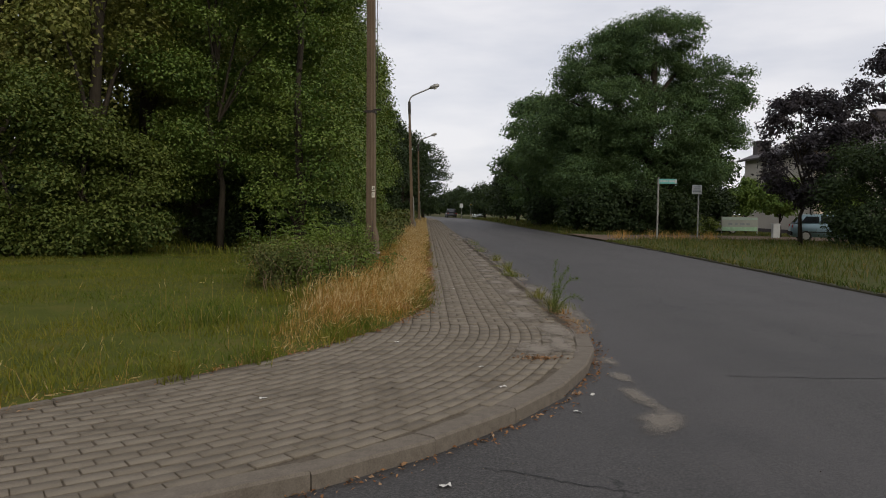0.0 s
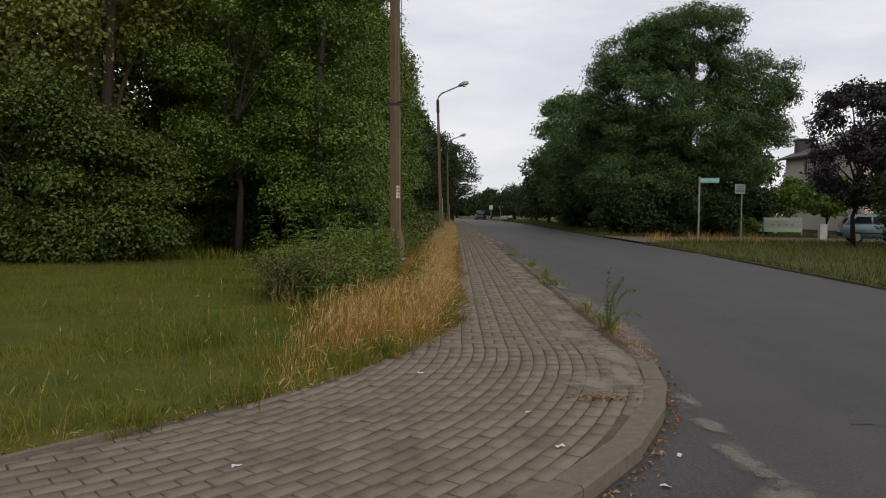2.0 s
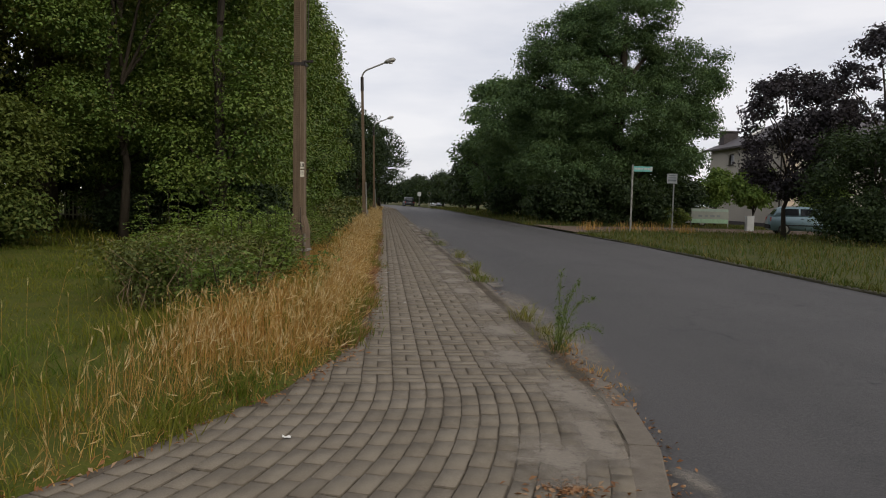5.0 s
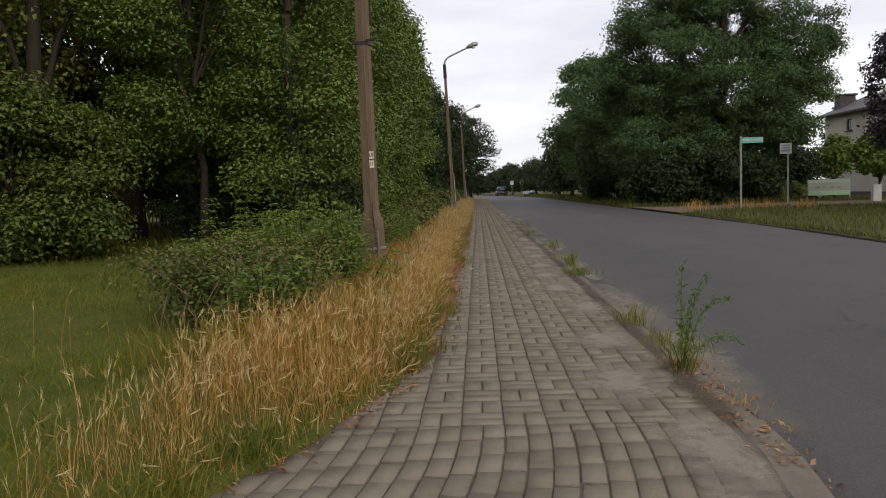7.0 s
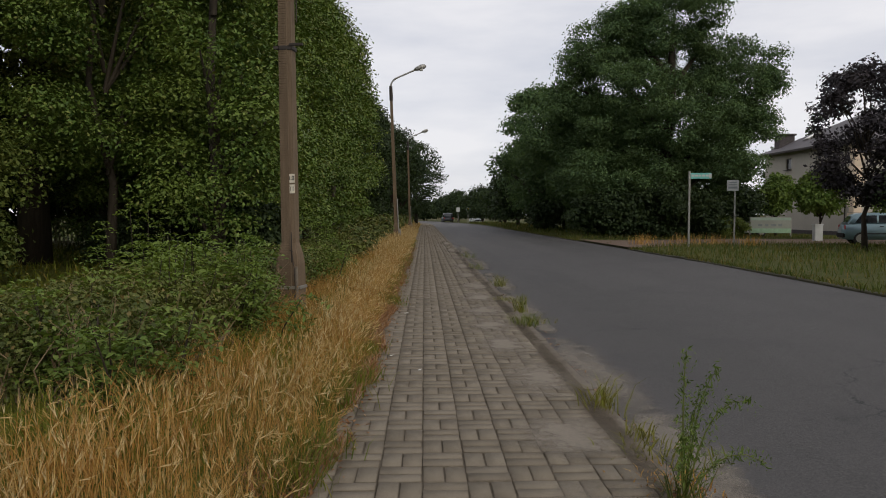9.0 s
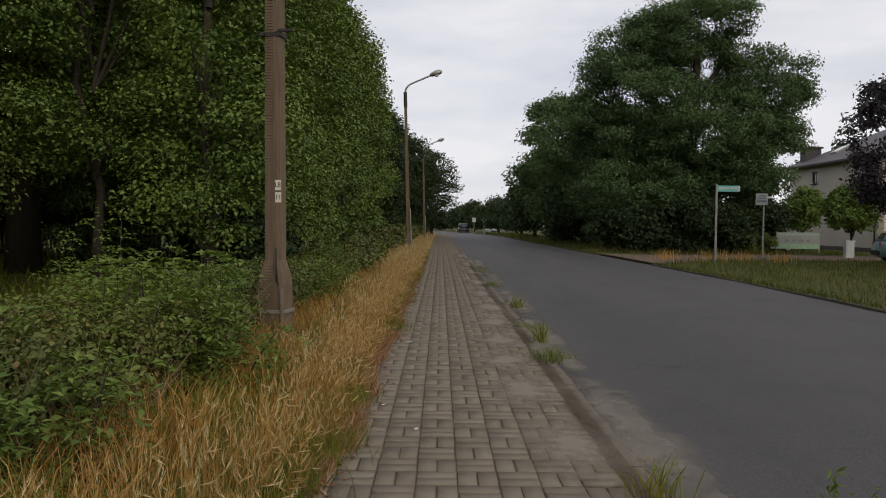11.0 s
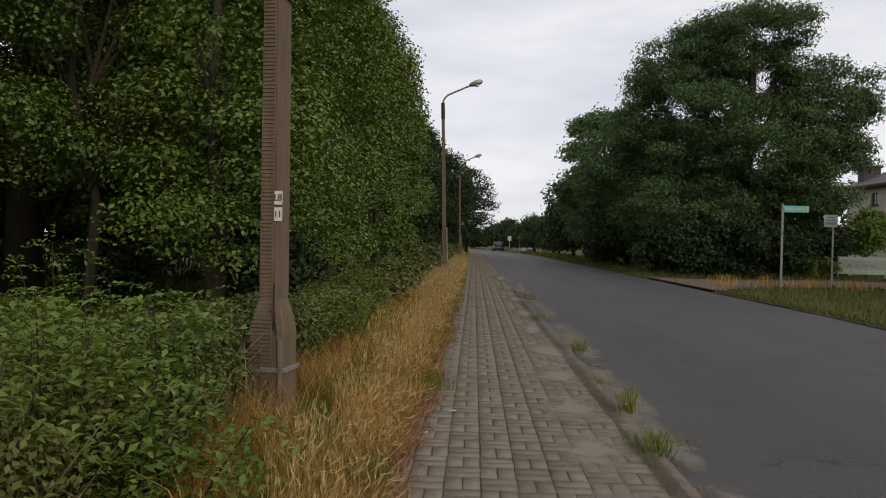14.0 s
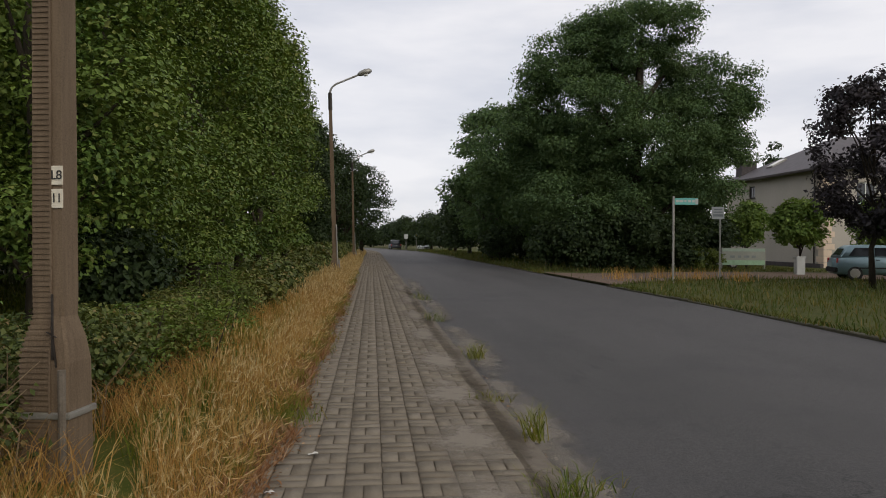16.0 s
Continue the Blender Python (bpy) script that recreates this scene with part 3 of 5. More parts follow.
def lamp_post(x, y, lean, reach=1.25):
    t = thing("street_lamp", pose(x, y, 0.0, 0, -lean, 0), "grey concrete street lamp post with a curved steel arm", "street lamp", "street lamps")
    bm, _ = ribbed_pole(6.35, 0.16, 0.11)
    part("shaft", bm, M_POLE, t)
    part("sleeve", tubed([(0.0, 0, 6.0), (0.0, 0, 6.6)], [0.075, 0.07], 10), M_DARKMETAL, t, "dark steel sleeve")
    pts = [(0, 0, 6.55)]
    for k in range(8):
        a = k / 7
        pts.append((0.32 * (1 - math.cos(a * 1.25)) * 1.4, -0.02, 6.55 + 0.42 * math.sin(a * 1.25)))
    pts.append((reach - 0.2, -0.04, 7.24))
    part("arm", tubed(pts, [0.036] * len(pts), 8), M_STEEL, t)
    bm = bmesh.new()
    tube(bm, [(reach - 0.24, -0.04, 7.23), (reach - 0.16, -0.04, 7.27), (reach + 0.05, -0.04, 7.34), (reach + 0.2, -0.04, 7.38), (reach + 0.26, -0.04, 7.39)], [0.04, 0.085, 0.115, 0.09, 0.03], 10)
    head = part("lamp_head", bm, M_STEEL, t, "grey luminaire head", True)
    part("lens", tubed([(reach - 0.02, -0.04, 7.25), (reach + 0.12, -0.04, 7.25)], [0.075, 0.06], 8), M_WHITE, head, "dull unlit lens", True)
    part("cable_pipe", tubed([(0.1, -0.09, -0.1), (0.09, -0.09, 1.9)], [0.025, 0.025], 8), M_STEEL, t, "pale cable pipe up the foot")
    part("cover", boxed(0.16, -0.09, 0.35, 0.05, 0.05, 0.6, 0.01), M_STEEL, t, "pale cable cover")
    return t


lamp_post(-0.22, 37.0, 1.9)
lamp_post(-0.1, 60.0, 1.2)

# ---- signs across the street ----
def street_sign(x, y):
    z = verge_level(x)
    t = thing("street_name_sign", pose(x, y, z, 0, 0, 0), "thin steel post with a teal street-name blade", "sign")
    part("post", tubed([(0, 0, -0.2), (0, 0, 3.0)], [0.045, 0.045], 8), M_STEEL, t)
    bl = part("blade", boxed(0.46, 0, 2.82, 0.84, 0.025, 0.23, 0.006), M_TEAL, t, "teal street-name blade with pale lettering")
    bm = bmesh.new()
    for k, w in enumerate((0.1, 0.14, 0.08, 0.12, 0.1)):
        box(bm, 0.13 + k * 0.145, -0.015, 2.83, w, 0.004, 0.075)
    part("lettering", bm, M_PALEGREY, bl)
    part("end_plate", boxed(0.83, -0.016, 2.82, 0.1, 0.006, 0.18), M_PALEGREY, bl, "pale end field")
    return t


def bus_sign(x, y):
    z = verge_level(x)
    t = thing("notice_sign", pose(x, y, z, 0, 0, -6), "steel post with a small pale rectangular notice", "sign")
    part("post", tubed([(0, 0, -0.2), (0, 0, 2.7)], [0.035, 0.035], 8), M_STEEL, t)
    pl = part("panel", boxed(-0.1, -0.04, 2.55, 0.48, 0.025, 0.46, 0.006), M_PALEGREY, t, "pale grey panel")
    bm = bmesh.new()
    for zz, w in ((2.68, 0.3), (2.58, 0.34), (2.46, 0.38)):
        box(bm, -0.1, -0.055, zz, w, 0.004, 0.05 if zz > 2.5 else 0.09)
    part("lettering", bm, M_GREYINK, pl)
    return t


street_sign(11.48, 34.97)
bus_sign(14.22, 37.1)

M_BOARD = simple("weathered_white_board", (0.3, 0.31, 0.27), 0.7, 0, 2, 0.15)
tb = thing("banner_board", pose(21.7, 49.5, verge_level(21.7), 0, 0, -12), "white and pale green advertising board between posts", "board")
part("panel", boxed(0, 0, 0.75, 2.3, 0.04, 0.95, 0.01), M_BOARD, tb)
part("band", boxed(0, -0.026, 0.42, 2.28, 0.006, 0.26), simple("pale_green", (0.3, 0.45, 0.3), 0.6), tb, "pale green band")
part("band", boxed(0, -0.026, 1.12, 2.28, 0.006, 0.16), simple("grey_green", (0.32, 0.4, 0.33), 0.6), tb, "grey green band")
for k, w in enumerate((0.25, 0.18, 0.3, 0.22)):
    part("lettering", boxed(-0.6 + k * 0.38, -0.027, 0.75, w, 0.006, 0.13), M_GREYINK, tb)
for xx in (-1.15, 1.15):
    part("post", boxed(xx, 0.05, 0.55, 0.07, 0.07, 1.4), M_STEEL, tb)

mb = thing("meter_box", pose(21.2, 43.3, verge_level(21.2)), "small pale utility box on the yard edge", "utility box")
part("body", boxed(0, 0, 0.4, 0.42, 0.28, 0.86, 0.015), M_PALEGREY, mb)
part("cap", boxed(0, 0, 0.85, 0.48, 0.34, 0.06, 0.01), M_PALEGREY, mb)
part("door", boxed(0, -0.145, 0.48, 0.34, 0.012, 0.6, 0.004), M_PALEGREY, mb)

# far road signs
def far_sign(x, y, diamond):
    t = thing("road_sign", pose(x, y, 0), "distant yellow and white diamond road sign" if diamond else "distant white rectangular road sign", "sign")
    part("post", tubed([(0, 0, -0.4), (0, 0, 2.5)], [0.04, 0.04], 6), M_STEEL, t)
    r = Matrix.Rotation(radians(45 if diamond else 0), 4, "Y")
    part("panel", boxed(0, -0.05, 2.2, 0.6, 0.02, 0.6 if diamond else 0.75, 0.0, r), M_PALEGREY, t)
    if diamond:
        part("field", boxed(0, -0.065, 2.2, 0.4, 0.01, 0.4, 0.0, r), M_YELLOW, t)


far_sign(8.05, 125, True)
far_sign(6.9, 135, False)


# ---- cars ----
def car(x, y, z, yaw, paint, label, L=3.9, H=1.42, W=1.62):
    """A hatchback: its front towards +x, rear at x = 0."""
    t = thing("car", pose(x, y, z, 0, 0, yaw), label, "car")
    lower = [(0.0, 0.42), (0.03, 0.8), (0.12, 0.9), (L * 0.3, 0.93), (L * 0.72, 0.92), (L * 0.9, 0.82), (L - 0.04, 0.7), (L, 0.45), (L - 0.05, 0.22), (0.06, 0.24)]
    roofp = [(0.1, 0.9), (0.42, H - 0.12), (0.62, H - 0.02), (L * 0.36, H), (L * 0.5, H - 0.04), (L * 0.74, 0.92)]

    def extrude(prof, wb, wt, zb, zt):
        bm = bmesh.new()
        sides = []
        for s in (-1, 1):
            sides.append([bm.verts.new((px, s * (wb + (wt - wb) * (pz - zb) / (zt - zb)) / 2, pz)) for px, pz in prof])
        n = len(prof)
        for k in range(n):
            bm.faces.new((sides[0][k], sides[0][(k + 1) % n], sides[1][(k + 1) % n], sides[1][k]))
        bm.faces.new(sides[0])
        bm.faces.new(sides[1])
        bmesh.ops.bevel(bm, geom=list(bm.edges), offset=0.035, segments=2, affect="EDGES")
        return bm
    part("body", extrude(lower, W, W, 0.2, 1), paint, t, "", True)
    part("cabin", extrude(roofp, W - 0.06, W - 0.34, 0.9, H), paint, t, "", True)
    for s in (-1, 1):
        for x0, x1, xa, xb in ((0.42, 1.28, 0.66, 1.28), (1.36, 2.24, 1.36, 2.0), (2.3, 2.62, 2.06, 2.1)):
            bm = bmesh.new()

            def yy(zz):
                return s * ((W - 0.06) + (-0.28) * (zz - 0.9) / (H - 0.9)) / 2 + s * 0.012
            vs = [bm.verts.new((px, yy(pz), pz)) for px, pz in ((x0, 0.97), (x1, 0.97), (xb, H - 0.12), (xa, H - 0.12))]
            bm.faces.new(vs)
            bmesh.ops.solidify(bm, geom=bm.faces[:], thickness=0.008)
            part("side_window", bm, M_GLASS, t, "dark side window")
        for wx in (0.66, L - 0.72):
            wh = part("wheel", bmesh.new(), M_TYRE, t)
            part("tyre", tubed([(wx, s * (W / 2 - 0.2), 0.29), (wx, s * (W / 2 - 0.17), 0.29), (wx, s * (W / 2 - 0.01), 0.29), (wx, s * (W / 2 + 0.012), 0.29)], [0.25, 0.29, 0.29, 0.25], 22), M_TYRE, wh)
            part("rim", tubed([(wx, s * (W / 2 + 0.0), 0.29), (wx, s * (W / 2 + 0.018), 0.29), (wx, s * (W / 2 + 0.024), 0.29)], [0.2, 0.185, 0.05], 14), M_STEEL, wh, "grey steel rim")
        part("tail_light", boxed(0.045, s * (W / 2 - 0.12), 0.78, 0.05, 0.18, 0.2, 0.01), M_RED, t, "red tail light")
        part("headlight", boxed(L - 0.1, s * (W / 2 - 0.22), 0.68, 0.12, 0.28, 0.14, 0.02), M_GLASS, t, "headlight")
        part("mirror", boxed(2.45, s * (W / 2 + 0.06), 0.98, 0.1, 0.16, 0.12, 0.03), paint, t)
        part("sill_trim", boxed(L / 2, s * (W / 2 + 0.004), 0.5, L * 0.66, 0.02, 0.05, 0.005), M_TYRE, t, "dark side rubbing strip")
        part("door_handle", boxed(1.45, s * (W / 2 + 0.01), 0.82, 0.14, 0.02, 0.03), M_TYRE, t)
    bm = bmesh.new()
    bm.faces.new([bm.verts.new(p) for p in ((0.2, -0.52, 1.0), (0.2, 0.52, 1.0), (0.37, 0.46, H - 0.16), (0.37, -0.46, H - 0.16))])
    bmesh.ops.translate(bm, vec=(-0.03, 0, 0), verts=bm.verts)
    bmesh.ops.solidify(bm, geom=bm.faces[:], thickness=0.01)
    part("rear_window", bm, M_GLASS, t, "dark rear window")
    bm = bmesh.new()
    bm.faces.new([bm.verts.new(p) for p in ((L * 0.72, -0.62, 0.98), (L * 0.72, 0.62, 0.98), (L * 0.53, 0.52, H - 0.08), (L * 0.53, -0.52, H - 0.08))])
    bmesh.ops.translate(bm, vec=(0.03, 0, 0.02), verts=bm.verts)
    bmesh.ops.solidify(bm, geom=bm.faces[:], thickness=0.01)
    part("windscreen", bm, M_GLASS, t, "dark windscreen")
    part("bumper", boxed(0.02, 0, 0.42, 0.12, W - 0.06, 0.2, 0.03), M_TYRE, t, "dark rear bumper")
    part("bumper", boxed(L - 0.03, 0, 0.38, 0.1, W - 0.06, 0.2, 0.03), M_TYRE, t, "dark front bumper")
    return t


car(19.7, 38.6, verge_level(20) + 0.02, -20, M_CARBLUE, "parked blue-grey hatchback on the gravel yard")
car(18.6, 51.5, verge_level(20), 4, M_CARWHITE, "parked white car half hidden by shrubs")
car(10.3, 130, -0.1, 100, M_CARWHITE, "distant white car beside the street", 4.2)
car(5.4, 140, -0.09, 95, M_CARDARK, "distant dark car on the street", 4.3, 1.7, 1.8)


# ---- house across the street ----
def house(x0, y0, x1, y1, zb, ze, zr):
    t = thing("house", pose(0, 0, 0), "two-storey pale plastered house with a dark hipped roof", "house")

    def wall(axis, at, a, b, holes, name_label):
        """A wall 0.3 thick with window openings cut through it."""
        cuts_u = sorted({a, b, *[v for h in holes for v in h[:2]]})
        cuts_z = sorted({zb - 0.4, ze, *[v for h in holes for v in h[2:]]})
        bm = bmesh.new()
        for ua, ub in zip(cuts_u, cuts_u[1:]):
            for za, zc in zip(cuts_z, cuts_z[1:]):
                if any(h[0] <= (ua + ub) / 2 <= h[1] and h[2] <= (za + zc) / 2 <= h[3] for h in holes):
                    continue
                if axis == "x":
                    box(bm, at, (ua + ub) / 2, (za + zc) / 2, 0.3, ub - ua, zc - za)
                else:
                    box(bm, (ua + ub) / 2, at, (za + zc) / 2, ub - ua, 0.3, zc - za)
        bmesh.ops.remove_doubles(bm, verts=bm.verts, dist=0.001)
        part("wall", bm, M_PLASTER_W, t, name_label)
        for h in holes:
            cu, cz, w, hh = (h[0] + h[1]) / 2, (h[2] + h[3]) / 2, h[1] - h[0], h[3] - h[2]
            r = pose(at, cu, cz, 0, 0, 90) if axis == "x" else pose(cu, at, cz)
            win = thing("window", r, "", "")
            win.parent = t
            part("pane", boxed(0, 0.02, 0, w - 0.1, 0.02, hh - 0.1), M_GLASS, win)
            bm = bmesh.new()
            for sx in (-1, 1):
                box(bm, sx * (w / 2 - 0.04), 0, 0, 0.08, 0.1, hh)
                box(bm, 0, 0, sx * (hh / 2 - 0.04), w - 0.16, 0.1, 0.08)
            box(bm, 0, 0, 0, 0.06, 0.08, hh - 0.16)
            part("frame", bm, M_WHITE if axis == "y" else M_DARKMETAL, win)
            part("sill", boxed(0, 0.2 if axis == "x" else -0.2, -hh / 2 - 0.04, w + 0.2, 0.16, 0.05), M_DARKMETAL, win)
    wall("x", x0 + 0.15, y0, y1, [(y0 + 8.6, y0 + 9.5, 4.75, 5.65)], "grey-beige plaster wall")
    wall("y", y0 + 0.15, x0 + 0.3, x1, [(x0 + 2.2, x0 + 3.6, 3.9, 5.3), (x0 + 2.2, x0 + 3.6, 0.9, 2.4), (x0 + 6.2, x0 + 7.8, 3.9, 5.3)], "warm pale plaster wall")
    wall("x", x1 + 0.15, y0, y1, [], "grey-beige plaster wall")
    wall("y", y1 - 0.15, x0 + 0.3, x1, [], "grey-beige plaster wall")
    z = zb
    k = 0
    while z < ze - 0.3:
        w = 0.75 if k % 2 else 0.55
        part("quoin", boxed(x0 + w / 2 - 0.04, y0 - 0.02, z + 0.2, w, 0.08, 0.37, 0.012), M_QUOIN, t, "warm pale corner block")
        part("quoin", boxed(x0 - 0.02, y0 + w / 2 - 0.04, z + 0.2, 0.08, w, 0.37, 0.012), M_QUOIN, t, "warm pale corner block")
        z += 0.4
        k += 1
    part("plinth", boxed((x0 + x1) / 2, (y0 + y1) / 2, zb + 0.05, x1 - x0 + 0.5, y1 - y0 + 0.1, 0.5), M_BRICKDARK, t, "dark plinth")
    o = 0.55
    ym = (y0 + y1) / 2
    bm = bmesh.new()
    c = [bm.verts.new(p) for p in ((x0 - o, y0 - o, ze), (x1 + o, y0 - o, ze), (x1 + o, y1 + o, ze), (x0 - o, y1 + o, ze))]
    r0, r1 = bm.verts.new((x0 + 5.2, ym, zr)), bm.verts.new((x1 - 5.2, ym, zr))
    for f in ((c[0], c[1], r1, r0), (c[1], c[2], r1), (c[2], c[3], r0, r1), (c[3], c[0], r0)):
        bm.faces.new(f)
    bm.faces.new(c)
    part("roof", bm, M_ROOF, t, "dark grey hipped roof")
    bm = boxed((x0 + x1) / 2, y0 - o, ze - 0.07, x1 - x0 + 2 * o + 0.16, 0.12, 0.16, 0.02)
    box(bm, x0 - o, ym, ze - 0.07, 0.12, y1 - y0 + 2 * o, 0.16, 0.02)
    part("gutter", bm, M_DARKMETAL, t, "dark gutter and fascia")
    part("downpipe", tubed([(x0 - 0.1, y0 + 0.9, zb), (x0 - 0.1, y0 + 0.9, ze - 0.1)], [0.05, 0.05], 8), M_DARKMETAL, t)
    for cx, cy, zt, zlow, w in ((x0 + 0.9, y0 + 11.6, 7.75, 6.2, 1.25), (x0 + 8.2, ym - 0.4, 10.0, 7.8, 1.1)):
        ch = part("chimney", boxed(cx, cy, (zt + zlow) / 2, w, 0.9, zt - zlow), M_BRICKDARK, t, "dark clinker chimney")
        part("chimney_cap", boxed(cx, cy, zt + 0.02, w + 0.25, 1.15, 0.14, 0.02), M_BRICKDARK, ch)
    # skylight on the west slope
    k = (zr - ze) / (5.2 + o)
    a = math.atan(k)
    sk = part("skylight", boxed(x0 + 1.6, y0 + 8.4, ze + k * (1.6 + o) + 0.06, 1.3, 0.9, 0.1, 0.0, Matrix.Rotation(-a, 4, "Y")), M_STEEL, t, "pale skylight")
    part("pane", boxed(x0 + 1.58, y0 + 8.4, ze + k * (1.6 + o) + 0.12, 1.1, 0.7, 0.03, 0.0, Matrix.Rotation(-a, 4, "Y")), M_WHITE, sk)
    return t


house(30.0, 55.0, 44.0, 68.0, verge_level(31), 6.2, 9.2)

# ---- trees and bushes ----
T = tree


def column_profile(u):
    return min(1.0, 0.58 + 1.2 * u) * (1.0 if u < 0.5 else 1 - ((u - 0.5) / 0.5) ** 1.8 * 0.72)


wall_label = "tall leafy roadside tree with dense small green leaves"
WALL = [(-2.85, 19.5, 9.6, 1.7, 0.5), (-5.2, 20.4, 9.8, 2.4, 1.9), (-7.2, 25.0, 9.8, 2.4, 0.2), (-3.1, 22.2, 9.9, 1.75, 0.6), (-2.95, 24.9, 10.2, 1.6, 0.6), (-3.0, 27.6, 9.8, 1.65, 0.6), (-2.95, 30.4, 10.3, 1.6, 0.5), (-3.0, 33.4, 9.9, 1.65, 0.5), (-2.9, 36.6, 10.3, 1.6, 0.5), (-2.95, 40.0, 10.0, 1.6, 0.5), (-2.9, 43.6, 10.3, 1.6, 0.5), (-2.9, 47.4, 10.0, 1.6, 0.5)]
for tx, ty, th, tr, h0 in WALL:
    near = ty < 26
    T("tree", tx, ty, 0, th, tr, wall_label, M_LEAF_WALL, h0=h0, n=int(th * (9.0 if tr > 1.7 else 6.5)), cr=0.78, squash=0.55, ragged=0.3, up=1.0, leaf=0.078 if near else (0.11 if ty < 34 else 0.15), per_area=100 if near else (52 if ty < 34 else 28), profile=column_profile, trunk=0.1 if h0 > 1.5 else 0.14, limbs=9, group="roadside trees")
for tx, ty, th, tr in [(-6.2, 31.0, 11.0, 2.6), (-6.2, 37.0, 11.0, 2.6), (-6.2, 43.0, 11.0, 2.6)]:
    T("tree", tx, ty, 0, th, tr, wall_label, M_LEAF_WALL, h0=1.2, n=60, cr=1.1, leaf=0.2, per_area=18, profile=column_profile, trunk=0.17, group="roadside trees")
for tx, ty, th, tr in [(-2.9, 53, 8.6, 1.9), (-2.7, 58.5, 8.8, 1.9), (-1.7, 65, 8.8, 2.3), (-1.2, 74, 9.0, 2.7), (0.1, 84, 9.4, 3.2), (-1.2, 92, 9.0, 3.4), (-5.5, 104, 8.5, 3.6), (-9, 118, 8, 4)]:
    T("tree", tx, ty, 0, th, tr, "dark broad roadside tree far down the street", M_LEAF_DARK, h0=0.8, n=46, cr=0.95, leaf=0.2, per_area=24, trunk=0.18, group="far street trees", ragged=0.34)

# poplars and bushes behind the lawn
for tx, ty, th, tr, h0 in [(-8.0, 19.2, 15, 2.3, 3.4), (-10.4, 18.8, 15, 2.7, 3.6), (-13.6, 19.5, 15, 2.8, 3.0), (-8.5, 24.0, 16, 2.8, 4.2), (-12.6, 25, 16, 3, 4.0), (-17, 21, 15, 3.2, 2.0), (-8.6, 28.5, 14, 2.8, 3.5)]:
    T("poplar", tx, ty, 0, th, tr, "tall poplar with pale fluttering leaves and a bare trunk", M_LEAF_POPLAR, h0=h0, n=96, cr=0.85, leaf=0.12, per_area=44, profile=tall_profile, trunk=0.34 if tx == -8.5 else 0.2, limbs=14, group="poplars", ragged=0.4, squash=1.05)
for tx, ty, th, tr in [(-6.6, 17.9, 3.1, 1.25), (-7.5, 17.4, 3.6, 1.5), (-8.9, 17.0, 4.6, 1.9), (-10.9, 16.6, 5.2, 2.1), (-13.4, 17.0, 5, 2.2), (-16.5, 17.5, 5.4, 2.4)]:
    T("bush", tx, ty, 0, th, tr, "broad leafy bush at the edge of the lawn", M_LEAF_BUSH, h0=0.0, n=50, cr=0.62, leaf=0.085, per_area=90, trunk=0.07, limbs=8, ragged=0.36, up=0.9, squash=0.6, group="lawn edge bushes", category="bush")
# undergrowth: the shade below the trees is put into its leaf colour
for tx, ty, th, tr in [(-5.8, 22.5, 1.2, 0.7), (-2.3, 20.6, 1.6, 0.7)]:
    T("bush", tx, ty, 0, th, tr, "low shrub under the trees, its leaves darkened for shade", M_LEAF_DARK, h0=0.0, n=34, cr=0.5, leaf=0.1, per_area=80, trunk=0.04, limbs=5, group="undergrowth", category="bush")
T("bush", -2.4, 112, 0, 2.8, 2.3, "bright green shrub where the street bends away", M_LEAF_ELDER, h0=0.0, n=26, cr=0.8, leaf=0.25, per_area=16, trunk=0.05, limbs=3, category="bush")
# added shrubs whose dark leaves stand in for shade below the acacia
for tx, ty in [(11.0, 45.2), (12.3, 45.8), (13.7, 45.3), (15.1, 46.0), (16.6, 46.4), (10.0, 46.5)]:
    T("bush", tx, ty, verge_level(tx), 2.9 + rng.normal(0, 0.3), 1.35, "dark dense shrub filling the shade under the acacia", M_LEAF_DARK, h0=0.0, n=20, cr=0.7, leaf=0.19, per_area=30, trunk=0.05, limbs=3, group="shrubs under the acacia", category="bush")
# added shrubs closing off the wood, shade put into their dark leaves
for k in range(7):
    T("bush", -18 + k * 1.9, 39.5 + rng.normal(0, 0.5), 0, 4.6, 1.9, "wood shrub with shade put into its dark leaf colour", M_LEAF_DARK, h0=0.0, n=16, cr=1.1, leaf=0.34, per_area=14, trunk=0.06, limbs=2, group="wood shrubs", category="bush")
# more added dark shrubs, in place of shade below the roadside trees
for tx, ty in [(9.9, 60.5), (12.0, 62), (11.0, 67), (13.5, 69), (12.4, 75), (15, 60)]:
    T("bush", tx, ty, verge_level(tx), 2.6 + rng.normal(0, 0.2), 1.5, "dark shrub added for the shade under the roadside trees", M_LEAF_DARK, h0=0.0, n=16, cr=0.8, leaf=0.24, per_area=20, trunk=0.05, limbs=3, group="shrubs under the acacia", category="bush")
# wood behind; its shade is put into the dark leaf colour
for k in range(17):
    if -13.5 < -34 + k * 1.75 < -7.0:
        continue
    T("bush", -34 + k * 1.75, 29.5 + rng.normal(0, 0.8), 0, 4.0 + rng.normal(0, 0.4), 1.9, "wood shrub with shade put into its dark leaf colour", M_LEAF_DARK, h0=0.0, n=14, cr=1.1, leaf=0.3, per_area=15, trunk=0.06, limbs=2, group="wood shrubs", category="bush")
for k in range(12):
    T("tree", -30 - rng.uniform(0, 8), 2 + k * 3.6, 0, 13 + rng.normal(0, 1), 3.4, "tree in the wood behind with shade put into its leaf colour", M_LEAF_DARK, h0=0.0, n=36, cr=1.8, leaf=0.42, per_area=8, profile=tall_profile, trunk=0.22, limbs=4, group="wood trees")
